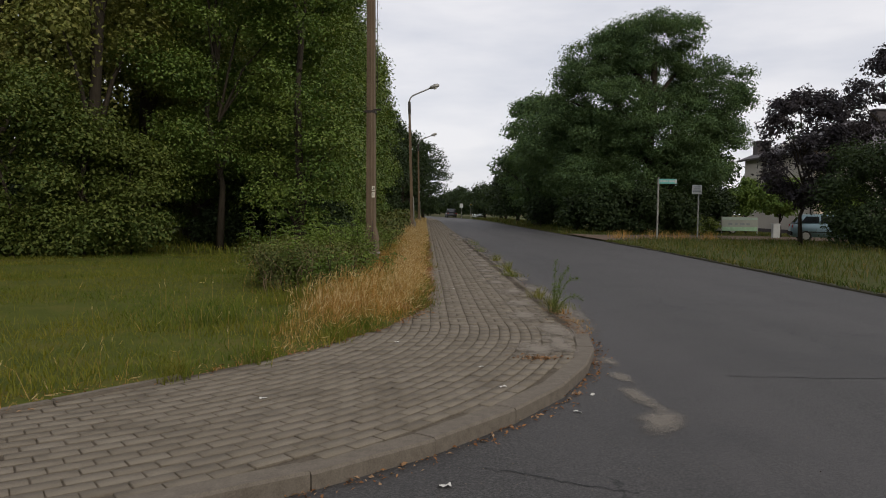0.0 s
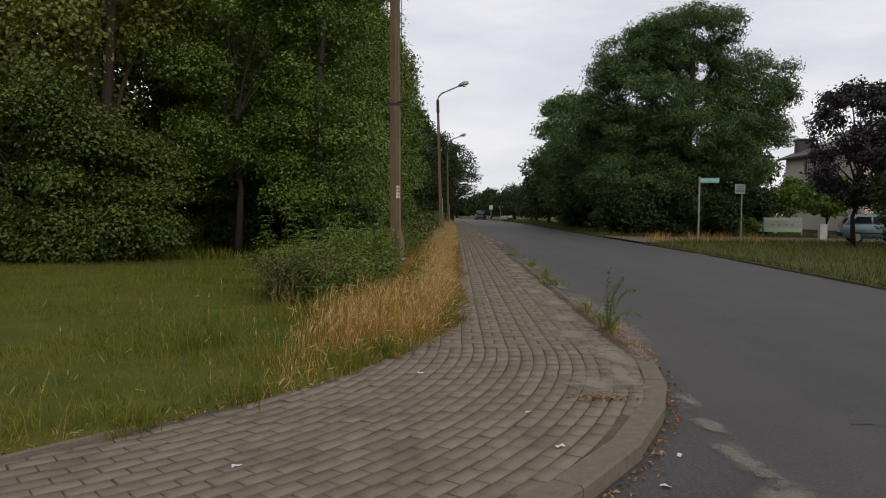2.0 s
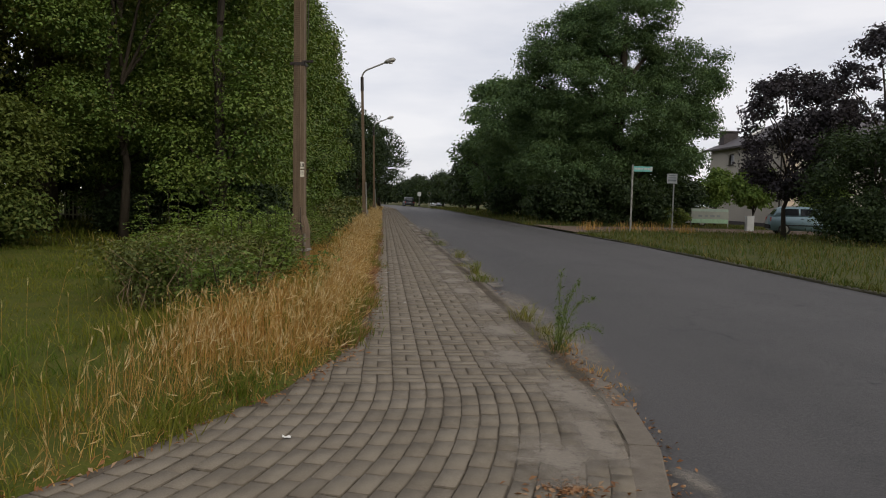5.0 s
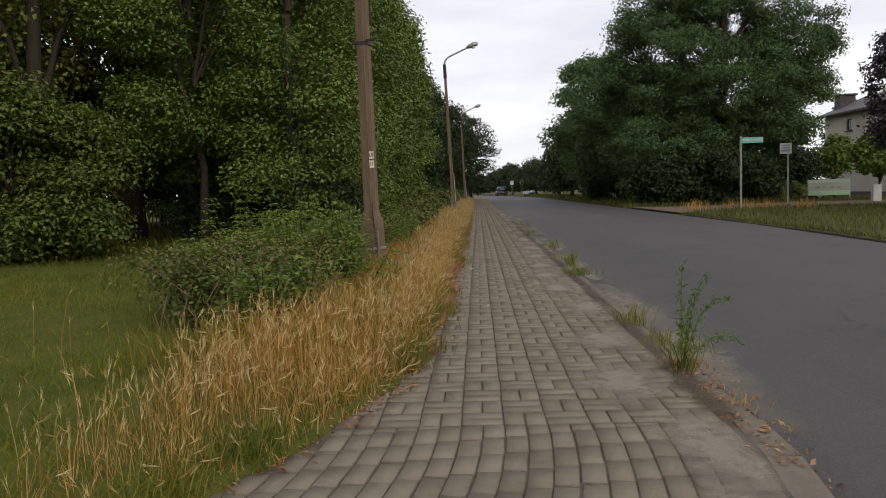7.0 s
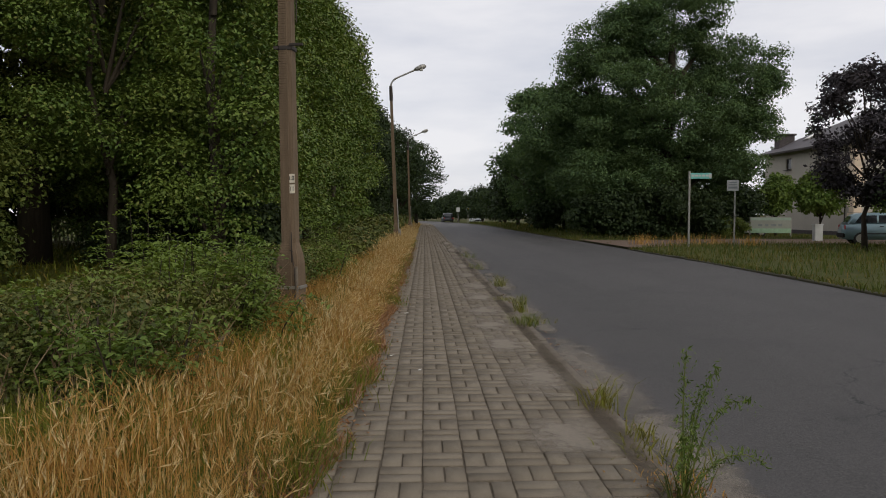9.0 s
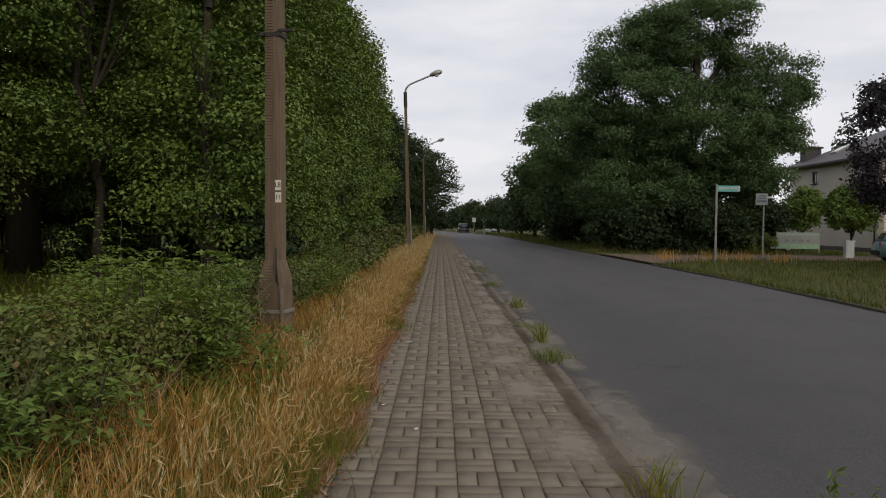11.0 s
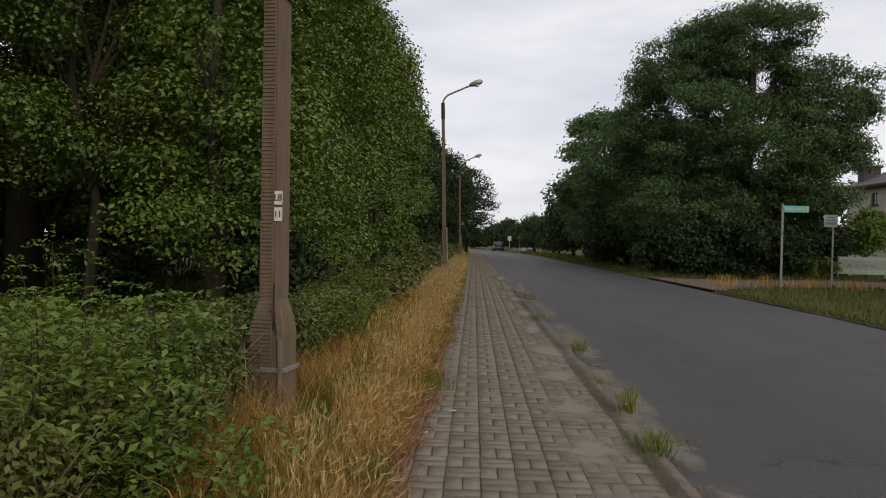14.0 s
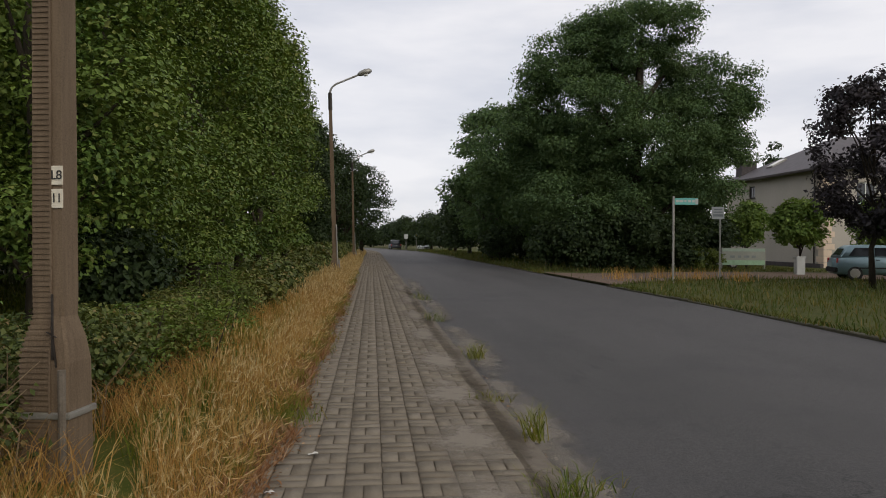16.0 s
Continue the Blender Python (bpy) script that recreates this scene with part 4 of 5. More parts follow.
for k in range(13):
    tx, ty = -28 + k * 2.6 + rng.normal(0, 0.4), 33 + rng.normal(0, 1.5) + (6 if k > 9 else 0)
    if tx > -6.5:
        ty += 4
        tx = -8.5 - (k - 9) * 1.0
    T("tree", tx, ty, 0, 14 + rng.normal(0, 1), 3.2, "tree in the wood behind with shade put into its leaf colour", M_LEAF_DARK, h0=0.8, n=44, cr=1.5, leaf=0.38, per_area=9, profile=tall_profile, trunk=0.22, limbs=5, group="wood trees")

# slat fence in the wood
fence = thing("fence", pose(0, 32.0, 0.0), "low weathered slat fence behind the trees", "fence")
for zz in (0.3, 0.85):
    part("rail", boxed(-10.5, 0.03, zz, 9.0, 0.04, 0.06), M_VERGE_WOOD, fence)
for k in range(64):
    part("slat", boxed(-14.95 + k * 0.142, 0, 0.52 + rng.normal(0, 0.01), 0.06, 0.02, 1.0), M_VERGE_WOOD, fence)
for k in range(4):
    part("post", boxed(-15 + k * 3.0, 0.08, 0.5, 0.09, 0.09, 1.15), M_VERGE_WOOD, fence)

# big acacia and its neighbours across the street
def acacia(x, y, z):
    """A great tree of separate leafy boughs with sky between them."""
    t = thing("acacia_tree", pose(x, y, z), "very large dark acacia with an open uneven crown", "tree")
    boughs = [(0.2, 0, 12.9, 3.1, 1.6, 26), (-2.8, 0, 12.1, 1.9, 1.3, 14), (-5.3, 0.5, 8.7, 1.6, 1.4, 12), (-6.2, 2, 5.6, 2.2, 2.2, 20), (-5.6, 1, 7.3, 1.8, 1.4, 14), (1.8, 1, 9.2, 1.3, 0.9, 7), (-1.6, 0.5, 11.3, 2.6, 1.5, 20), (-4.3, 0.5, 10.6, 2.0, 1.4, 18), (2.2, 0.5, 11.2, 1.8, 1.2, 12), (4.3, 0, 9.4, 2.1, 1.8, 24), (-2.7, -1, 8.4, 2.6, 1.6, 24), (2.7, -1, 7.6, 2.2, 1.3, 18), (4.4, 0, 6.7, 1.6, 1.4, 18), (-4.6, 0.5, 6.2, 2.6, 1.7, 26), (-0.4, -1.5, 6.2, 3.0, 1.7, 28), (2.4, -1, 4.3, 2.2, 1.5, 22), (-3.4, -1, 3.6, 3.2, 1.5, 26), (0.4, 2.0, 4.6, 4.2, 2.0, 26), (0.3, 3.0, 9.0, 1.5, 3.4, 14)]
    bm = bmesh.new()
    tube(bm, [(0, 0, -0.2), (0.1, 0, 2.0), (-0.1, 0.2, 5.0), (0.2, 0.3, 8.5), (0.2, 0, 12.0)], [0.5, 0.4, 0.32, 0.22, 0.08], 10)
    part("trunk", bm, M_BARK, t, "", True)
    C, R = [], []
    for bx, by, bz, rh, rv, n in boughs:
        z0 = max(1.6, bz - 2.8)
        bm = tubed([(0.05, 0.1, z0), (bx * 0.5, by * 0.5, z0 + (bz - z0) * 0.55), (bx, by, bz)], [0.17, 0.12, 0.05], 7, False)
        part("limb", bm, M_BARK, t, "", True)
        for _ in range(int(n * 2.4)):
            d = unit(rng.normal(size=3)) * rng.uniform(0.15, 1.15) ** 0.5
            C.append((bx + d[0] * rh, by + d[1] * rh, bz + d[2] * rv))
            R.append(rng.uniform(0.45, 1.05))
    P, N, S = clump_leaves(np.array(C), np.array(R), 46, 0.15, 0.7, 0.5, 0.42)
    v, f = leaf_arrays(P, N, S, 0.5, 0.9)
    mesh_obj("crown", v, f, M_LEAF_ACACIA, t)
    return t


acacia(15.2, 48.5, verge_level(15.6))
for tx, ty, th, tr in [(10.0, 64, 11.4, 4.3), (13.6, 58, 9.5, 4.0), (11.5, 73, 9, 3.6)]:
    T("tree", tx, ty, verge_level(tx), th, tr, "dark green roadside tree beside the acacia", M_LEAF_ACACIA, h0=1.2, n=64, cr=1.2, leaf=0.25, per_area=18, trunk=0.24, limbs=10, group="trees across the street")
# shrub row filling the gap below the crowns, shade kept in its leaf colour
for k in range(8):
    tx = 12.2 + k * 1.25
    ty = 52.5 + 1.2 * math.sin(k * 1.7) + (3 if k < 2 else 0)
    T("bush", tx, ty, verge_level(tx), 3.6 + rng.normal(0, 0.4), 1.5, "dark dense shrub filling the shade under the acacia", M_LEAF_DARK, h0=0.0, n=22, cr=0.8, leaf=0.22, per_area=26, trunk=0.06, limbs=3, group="shrubs under the acacia", category="bush")
for k, (ty, th) in enumerate([(82, 6.6), (91, 6), (102, 6), (113, 5.6), (126, 6), (140, 6), (155, 6.5)]):
    tx = 12.0 + bend_x(ty) + rng.normal(0, 0.5)
    T("tree", tx, ty, -0.3, th, 3.4, "distant tree along the far side of the street", M_LEAF_DARK, h0=0.6, n=30, cr=1.4, leaf=0.36, per_area=9, trunk=0.2, limbs=4, group="far street trees")
for k in range(16):
    tx, ty = -62 + k * 7.0 + rng.normal(0, 1), 190 + rng.normal(0, 6)
    T("tree", tx, ty, -0.45, 6.2 + rng.normal(0, 1.0), 5.0, "distant tree closing the end of the street", M_LEAF_DARK, h0=0.3, n=22, cr=2.4, leaf=0.7, per_area=3, trunk=0.25, limbs=3, group="far wood")
for k in range(12):
    T("tree", 15 + k * 6.5, 84 + rng.normal(0, 5), -0.45, 9 + rng.normal(0, 1), 4.2, "tree behind the houses", M_LEAF_DARK, h0=0.4, n=24, cr=1.9, leaf=0.5, per_area=5, trunk=0.25, limbs=3, group="trees behind the house")
for tx, ty, th, tr, ph in [(17.3, 32.8, 7.2, 2.2, 1.6), (21.0, 32.0, 8.9, 2.4, 1.6)]:
    T("maple_tree", tx, ty, verge_level(tx), th, tr, "purple-leaved maple with a thin dark trunk", M_LEAF_PURPLE, h0=ph, n=130, cr=0.5, leaf=0.14, per_area=56, profile=round_profile, trunk=0.1, limbs=14, group="purple maples", ragged=0.42, core=False)
T("bush", 18.8, 29.2, verge_level(18.8), 4.7, 3.0, "large dark green shrub on the verge", M_LEAF_DARK, h0=0.0, n=60, cr=0.9, leaf=0.12, per_area=64, trunk=0.12, ragged=0.36, category="bush")
for tx, ty, zc, tr in [(22.3, 45, 2.3, 1.45), (23.2, 52, 2.45, 1.4), (25.0, 42.6, 2.2, 1.5)]:
    T("ball_tree", tx, ty, verge_level(tx), zc + tr * 0.95, tr, "small round-headed tree on a straight bare stem", M_LEAF_BALL, h0=zc - tr * 0.8, n=46, cr=0.55, leaf=0.2, per_area=42, trunk=0.09, limbs=10, group="round-headed trees", squash=0.8)
T("conifer", 40, 78, verge_level(40), 11.5, 2.2, "thin conifer top behind the house", M_LEAF_DARK, h0=2, n=40, cr=0.7, leaf=0.3, per_area=14, profile=cone_profile, trunk=0.14)
for k in range(3):
    tx, ty = 17.4 + k * 0.7, 46.8 + rng.normal(0, 0.3)
    T("bush", tx, ty, verge_level(tx), 0.9 + rng.random() * 0.4, 0.6, "low garden shrub by the yard", M_LEAF_BUSH, h0=0, n=10, cr=0.32, leaf=0.12, per_area=60, trunk=0.03, limbs=3, group="yard shrubs", category="bush")

# ---- hedge along the pavement ----
def hedge():
    t = thing("hedge", pose(0, 0, 0), "low overgrown green hedge beside the pavement", "hedge")
    C, R = [], []
    y = 10.45
    while y < 36:
        top = 0.56 + 0.04 * math.sin(y * 1.3) + 0.1 * max(0, math.sin(y * 0.45 + 1.2))
        west = -2.05 if y < 13.5 else -1.57
        for k in range(8 if y < 13.5 else (5 if y < 22 else 3)):
            C.append((rng.uniform(west, -0.72) + bend_x(y), y + rng.uniform(-0.1, 0.12), top - rng.uniform(0.05, 0.12) if k % 2 else rng.uniform(0.16, top - 0.1)))
            R.append(rng.uniform(0.19, 0.27) if y < 22 else rng.uniform(0.3, 0.45))
        y += 0.2 if y < 22 else 0.3
    C, R = np.array(C), np.array(R)
    near = C[:, 1] < 13.6
    mid = (C[:, 1] >= 13.6) & (C[:, 1] < 22)
    for nm, sel, leaf, dens in (("foliage", near, 0.036, 430), ("foliage", mid, 0.046, 330), ("foliage", C[:, 1] >= 22, 0.09, 150)):
        P, N, S = clump_leaves(C[sel], R[sel], dens, leaf, 0.9)
        lower = rng.random(len(P)) < np.clip(0.25 + P[:, 2] * 1.7, 0.25, 1.0)
        P, N, S = P[lower], N[lower], S[lower]
        k = int(sel.sum() * 2)
        q = C[sel][rng.integers(0, sel.sum(), k)] * np.array([1, 1, 0.85]) + rng.normal(0, 0.06, (k, 3))
        P, N, S = np.r_[P, q], np.r_[N, rng.normal(size=(k, 3))], np.r_[S, np.full(k, 0.1)]
        v, f = leaf_arrays(P, N, S)
        mesh_obj(nm, v, f, M_LEAF_HEDGE, t)
    bm = bmesh.new()
    for y in np.arange(10.5, 30, 0.22):
        x = -1.15 + rng.uniform(-0.35, 0.35)
        tube(bm, [(x, y, -0.05), (x + rng.normal(0, 0.08), y + rng.normal(0, 0.08), 0.3), (x + rng.normal(0, 0.15), y + rng.normal(0, 0.15), 0.62)], [0.014, 0.01, 0.004], 5, False)
    part("stems", bm, M_BARK, t)["kind"] = "stuff"
    bm = bmesh.new()
    for _ in range(520):
        y = rng.uniform(10.2, 15.5)
        x = rng.uniform(-1.9 if y < 13.5 else -1.5, -0.6)
        h = rng.uniform(0.3, 0.72)
        tube(bm, [(x, y, -0.02), (x + rng.normal(0, 0.06), y + rng.normal(0, 0.06), h * 0.55), (x + rng.normal(0, 0.13), y + rng.normal(0, 0.13), h)], [0.006, 0.0045, 0.002], 4, False)
    part("dry_brush", bm, M_TWIG, t, "dry beige twigs showing through the leaves")["kind"] = "stuff"
    y = 36
    C, R = [], []
    while y < 95:
        C.append((-1.2 + rng.uniform(-0.4, 0.4) + bend_x(y), y, rng.uniform(0.3, 0.75)))
        R.append(rng.uniform(0.45, 0.65))
        y += 0.3
    P, N, S = clump_leaves(np.array(C), np.array(R), 40, 0.18, 0.9)
    v, f = leaf_arrays(P, N, S)
    mesh_obj("foliage", v, f, M_LEAF_HEDGE, t)


hedge()


def elder(x, y, h, n):
    """Upright shoots with pinnate leaves growing out of the hedge."""
    t = thing("elder_shoots", pose(x, y, 0.0), "bright green elder shoots growing out of the hedge", "shrub", "elder shoots")
    bm = bmesh.new()
    P, N, S = [], [], []
    for _ in range(n):
        a, q = rng.random() * 6.28, rng.uniform(0.05, 0.5)
        hh = h * rng.uniform(0.6, 1.1)
        tip = np.array([q * math.cos(a), q * math.sin(a), hh])
        base = np.array([tip[0] * 0.4, tip[1] * 0.4, -0.05])
        tube(bm, [tuple(base), tuple((base + tip) / 2 + rng.normal(0, 0.03, 3)), tuple(tip)], [0.01, 0.007, 0.003], 5, False)
        part("stem", bm, M_BARK, t)
        bm = bmesh.new()
        for s in np.linspace(0.35, 1.0, 9):
            p = base + (tip - base) * s
            for side in range(2):
                d = unit(np.array([rng.normal(), rng.normal(), 0.35]))
                for k in range(1, 6):
                    for w in (-1, 1):
                        off = d * 0.055 * k + np.cross(d, [0, 0, 1]) * w * 0.035
                        P.append(p + off + [0, 0, -0.01 * k * k * 0.5])
                        N.append(np.array([0, 0, 1.0]) + rng.normal(0, 0.35, 3))
                        S.append(0.056 * rng.uniform(0.7, 1.3))
    v, f = leaf_arrays(np.array(P), np.array(N), np.array(S), 0.5)
    mesh_obj("foliage", v, f, M_LEAF_ELDER, t)


for ex, ey, eh, en in [(-1.1, 11.6, 0.85, 9), (-0.8, 10.3, 0.6, 7), (-1.3, 10.6, 0.68, 7), (-0.6, 12.4, 0.66, 7), (-1.7, 11.4, 0.75, 7), (-0.9, 16.2, 0.75, 7), (-0.7, 17.6, 0.7, 7), (-0.8, 19, 0.75, 7), (-0.85, 12.3, 0.9, 9), (-0.75, 13.0, 0.95, 8), (-1.4, 12.8, 1.0, 8), (-1.0, 13.8, 0.95, 8), (-1.5, 14.6, 0.9, 7), (-1.9, 13.6, 1.0, 7), (-1.0, 20.5, 0.95, 8), (-1.1, 22, 1.0, 8), (-1.2, 27, 1.0, 8), (-2.7, 15.4, 1.2, 5)]:
    elder(ex, ey, eh, en)


# ---- grasses ----
def blades(pos, h, w, lean, curl=0.5):
    """Tapered bent blades, three triangles each."""
    n = len(pos)
    a = rng.random(n) * 2 * math.pi
    side = np.stack([np.cos(a), np.sin(a), np.zeros(n)], 1) * w[:, None] * 0.5
    b = rng.random(n) * 2 * math.pi
    out = np.stack([np.cos(b), np.sin(b), np.zeros(n)], 1) * (lean * h)[:, None]
    up = np.array([0, 0, 1.0])
    mid = pos + out * 0.35 + up * (h * 0.6)[:, None]
    tip = pos + out + up * (h * (1 - 0.25 * curl * lean))[:, None]
    v = np.stack([pos - side, pos + side, mid + side * 0.7, mid - side * 0.7, tip], 1).reshape(-1, 3)
    k = np.arange(n)[:, None] * 5
    f = np.concatenate([k + [0, 1, 2], k + [0, 2, 3], k + [3, 2, 4]], 1).reshape(-1, 3)
    return v, f


def scatter(n, x0, x1, y0, y1, keep):
    x, y = rng.uniform(x0, x1, n), rng.uniform(y0, y1, n)
    ok = np.array([keep(a, b) for a, b in zip(x, y)])
    return x[ok], y[ok]


def patch(x, y, s=0.7, seed=0.0):
    return noise.noise((x * s, y * s, seed))


def stuff(name, v, f, mat, label, category):
    return tagged(mesh_obj(name, v, f, mat), label, category, kind="stuff")


# lawn
gx, gy = scatter(210000, -15, 0.4, 1.6, 18.5, lambda a, b: a < edge_x(b) - 0.06 and rng.random() < 0.7 + 1.0 * patch(a, b) and (b < 14 or a < -1.2))
gh = (0.05 * rng.gamma(4, 0.25, len(gx)) + 0.02) * np.array([1 + 0.9 * max(0, patch(a, b, 0.35, 7) + 0.1) for a, b in zip(gx, gy)])
v, f = blades(np.stack([gx, gy, np.full(len(gx), 0.03)], 1), gh, np.full(len(gx), 0.009), rng.uniform(0.2, 1.1, len(gx)))
stuff("lawn_grass", v, f, M_GREEN_BLADE, "rough unmown green lawn grass", "grass")
gx, gy = scatter(16000, -30, -2.5, 18.5, 34, lambda a, b: rng.random() < 0.8)
v, f = blades(np.stack([gx, gy, np.full(len(gx), 0.03)], 1), rng.uniform(0.08, 0.3, len(gx)), np.full(len(gx), 0.03), rng.uniform(0.1, 0.9, len(gx)))
stuff("wood_grass", v, f, M_GREEN_BLADE, "thin grass under the trees", "grass")


def verge_keep(a, b):
    if not a < edge_x(b) - 0.03:
        return False
    d = edge_x(b) - a
    if b > 8.6:
        return d < (0.56 if b > 10.2 else 1.2 - 0.5 * max(0, b - 9.0)) + 0.3 * patch(a, b, 1.2, 4) and rng.random() < (0.62 - 0.3 * min(d, 1.5)) * (0.3 + 0.7 * max(0, min(1, 0.75 + patch(a, b, 1.7, 44)))) * (0.55 + 0.45 * min(1, d / 0.3))
    s = max(0.0, min(1, (b - 6.0) / 2.6))
    lim = 0.08 + 1.25 * s + 0.5 * s * patch(a, b, 0.9, 4)
    return d < lim and rng.random() < 0.1 + 0.34 * s * s


def wheat(n, x0, x1, y0, y1, keep, fat=1.0, hgt=0.41):
    """Dry stalks with nodding bearded ears."""
    x, y = scatter(n, x0, x1, y0, y1, keep)
    n = len(x)
    d = np.array([edge_x(b) - a for a, b in zip(x, y)])
    h = hgt * rng.uniform(0.45, 1.2, n) * np.clip(0.3 + d * 1.5, 0.3, 1.05) * np.clip((y - 4.5) / 3.8, 0.35, 1.0)
    h *= np.array([0.9 + 0.45 * patch(a, c, 1.3, 71) + 0.3 * patch(a, c, 3.5, 3) for a, c in zip(x, y)])
    b = rng.random(n) * 2 * math.pi
    lean = rng.uniform(0.04, 0.3, n) + np.clip(0.35 - d, 0, 0.3)
    out = np.stack([np.cos(b) + 0.3, np.sin(b) * 0.8, np.zeros(n)], 1) * (lean * h)[:, None]
    p0 = np.stack([x, y, np.full(n, 0.0)], 1)
    up = np.array([0, 0, 1.0])
    p1 = p0 + out * 0.35 + up * (h * 0.55)[:, None]
    p2 = p0 + out * 0.8 + up * (h * 0.9)[:, None]
    sd = np.stack([np.cos(b + 1.2), np.sin(b + 1.2), np.zeros(n)], 1)
    w = 0.0013 * fat * sd
    q = np.stack([p0 - w, p0 + w, p1 - w, p1 + w, p2 - w, p2 + w], 1).reshape(-1, 3)
    k = np.arange(n)[:, None] * 6
    fs = np.concatenate([k + [0, 1, 3], k + [0, 3, 2], k + [2, 3, 5], k + [2, 5, 4]], 1).reshape(-1, 3)
    # ears: a spindle with a fan of awns
    ax = unit(out + up * (h * rng.uniform(0.0, 0.75, n))[:, None])
    L = 0.048 * rng.uniform(0.7, 1.25, n)[:, None] * (1 + 0.25 * (fat - 1))
    c2 = np.cross(ax, sd)
    e0, e1, e3 = p2, p2 + ax * L * 0.45, p2 + ax * L
    rw = 0.0026 * fat
    ev = np.stack([e0, e1 + sd * rw, e1 + c2 * rw, e1 - sd * rw, e1 - c2 * rw, e3, e3 + ax * L * 0.75 + sd * L * 0.2, e3 + ax * L * 0.95 + c2 * L * 0.15, e3 + ax * L * 0.75 - sd * L * 0.19, e3 - ax * 0.002 * fat + c2 * 0.0016 * fat, e1 + ax * L * 1.1 + sd * L * 0.2, e1 + ax * L * 1.1 - sd * L * 0.2, e1 + ax * L * 1.15 - c2 * L * 0.18, e1 + ax * 0.003 * fat], 1).reshape(-1, 3)
    k = np.arange(n)[:, None] * 14
    fe = np.concatenate([k + [0, 1, 2], k + [0, 2, 3], k + [0, 3, 4], k + [0, 4, 1], k + [5, 2, 1], k + [5, 3, 2], k + [5, 4, 3], k + [5, 1, 4], k + [9, 6, 5], k + [9, 7, 5], k + [9, 8, 5], k + [1, 10, 13], k + [3, 11, 13], k + [4, 12, 13]], 1).reshape(-1, 3)
    return q, fs, ev, fe


v, f, ev, ef = wheat(95000, -3.2, 0.45, 4.2, 24, verge_keep)
stuff("dry_wall_barley", v, f, M_STRAW, "dry golden wild barley along the pavement edge", "dry grass")
stuff("barley_ears", ev, ef, M_EAR, "pale bearded ears of the wild barley", "dry grass")
v, f, ev, ef = wheat(14000, -1.2, 0.5, 24, 60, lambda a, b: a < edge_x(b) - 0.03 and edge_x(b) - a < 1.1, 2.2)
stuff("dry_wall_barley", v, f, M_STRAW, "dry golden wild barley further down the pavement edge", "dry grass")
stuff("barley_ears", ev, ef, M_EAR, "pale bearded ears of the wild barley", "dry grass")
v, f, ev, ef = wheat(9000, -8, 0.5, 60, 110, lambda a, b: a < edge_x(b) - 0.03 and edge_x(b) - a < 1.3, 4.5)
stuff("dry_wall_barley", v, f, M_STRAW, "distant dry grass along the pavement edge", "dry grass")
stuff("barley_ears", ev, ef, M_EAR, "pale bearded ears of the wild barley", "dry grass")
v, f, ev, ef = wheat(170, -4.6, -0.15, 4.4, 9.4, lambda a, b: 0.25 < edge_x(b) - a < 2.0 + 0.25 * (b - 4.4) and rng.random() < 0.9, 0.8, 0.5)
stuff("scattered_barley", v, f, M_STRAW, "single dry barley stalks standing in the green grass", "dry grass")
stuff("barley_ears", ev, ef, M_EAR, "pale bearded ears of single barley stalks", "dry grass")
# dry and green blades mixed low in the strip
gx, gy = scatter(180000, -3.2, 0.45, 4.2, 30, verge_keep)
v, f = blades(np.stack([gx, gy, np.full(len(gx), 0.0)], 1), rng.uniform(0.08, 0.36, len(gx)), np.full(len(gx), 0.0028), rng.uniform(0.2, 0.9, len(gx)))
stuff("dry_undergrowth", v, f, M_STRAW, "matted dry straw between the stalks", "dry grass")
gx, gy = scatter(46000, -3.2, 0.5, 3.4, 40, lambda a, b: a < edge_x(b) + 0.02 and edge_x(b) - a < 0.4 and patch(a * 0.5, b, 0.6, 9) > 0.12)
v, f = blades(np.stack([gx, gy, np.full(len(gx), 0.0)], 1), rng.uniform(0.03, 0.13, len(gx)), np.full(len(gx), 0.008), rng.uniform(0.3, 1.3, len(gx)))
stuff("edge_grass", v, f, M_GREEN_BLADE, "short green grass creeping over the pavement edge", "grass")
tc = [(edge_x(b) - rng.uniform(0.0, 0.16), b, rng.uniform(0.05, 0.12)) for b in np.arange(5.2, 40, 0.22) if rng.random() < 0.3]
gp = np.array([(a + rng.normal(0, r), b + rng.normal(0, r * 1.5), 0.0) for a, b, r in tc for _ in range(190)])
v, f = blades(gp, rng.uniform(0.06, 0.2, len(gp)), np.full(len(gp), 0.006), rng.uniform(0.3, 1.2, len(gp)))
stuff("grass_tufts", v, f, M_GREEN_BLADE, "green grass tufts along the pavement edge", "grass")
lx = []
for y0, y1, step in ((3, 30, 0.012), (30, 60, 0.05)):
    lx += [(edge_x(b) + rng.normal(-0.02, 0.07), b) for b in np.arange(y0, y1, step)]
lx += [(edge_x(b) + rng.normal(-0.06, 0.1), b) for b in np.arange(8, 34, 0.006)]
lx = np.array(lx)
v, f = leaf_arrays(np.c_[lx, rng.uniform(0.006, 0.02, len(lx))], np.array([0, 0, 1.0]) + rng.normal(0, 0.3, (len(lx), 3)), rng.uniform(0.015, 0.05, len(lx)), 0.4)
stuff("leaf_litter", v, f, M_DEADLEAF, "small brown leaf litter along the pavement edge", "litter")

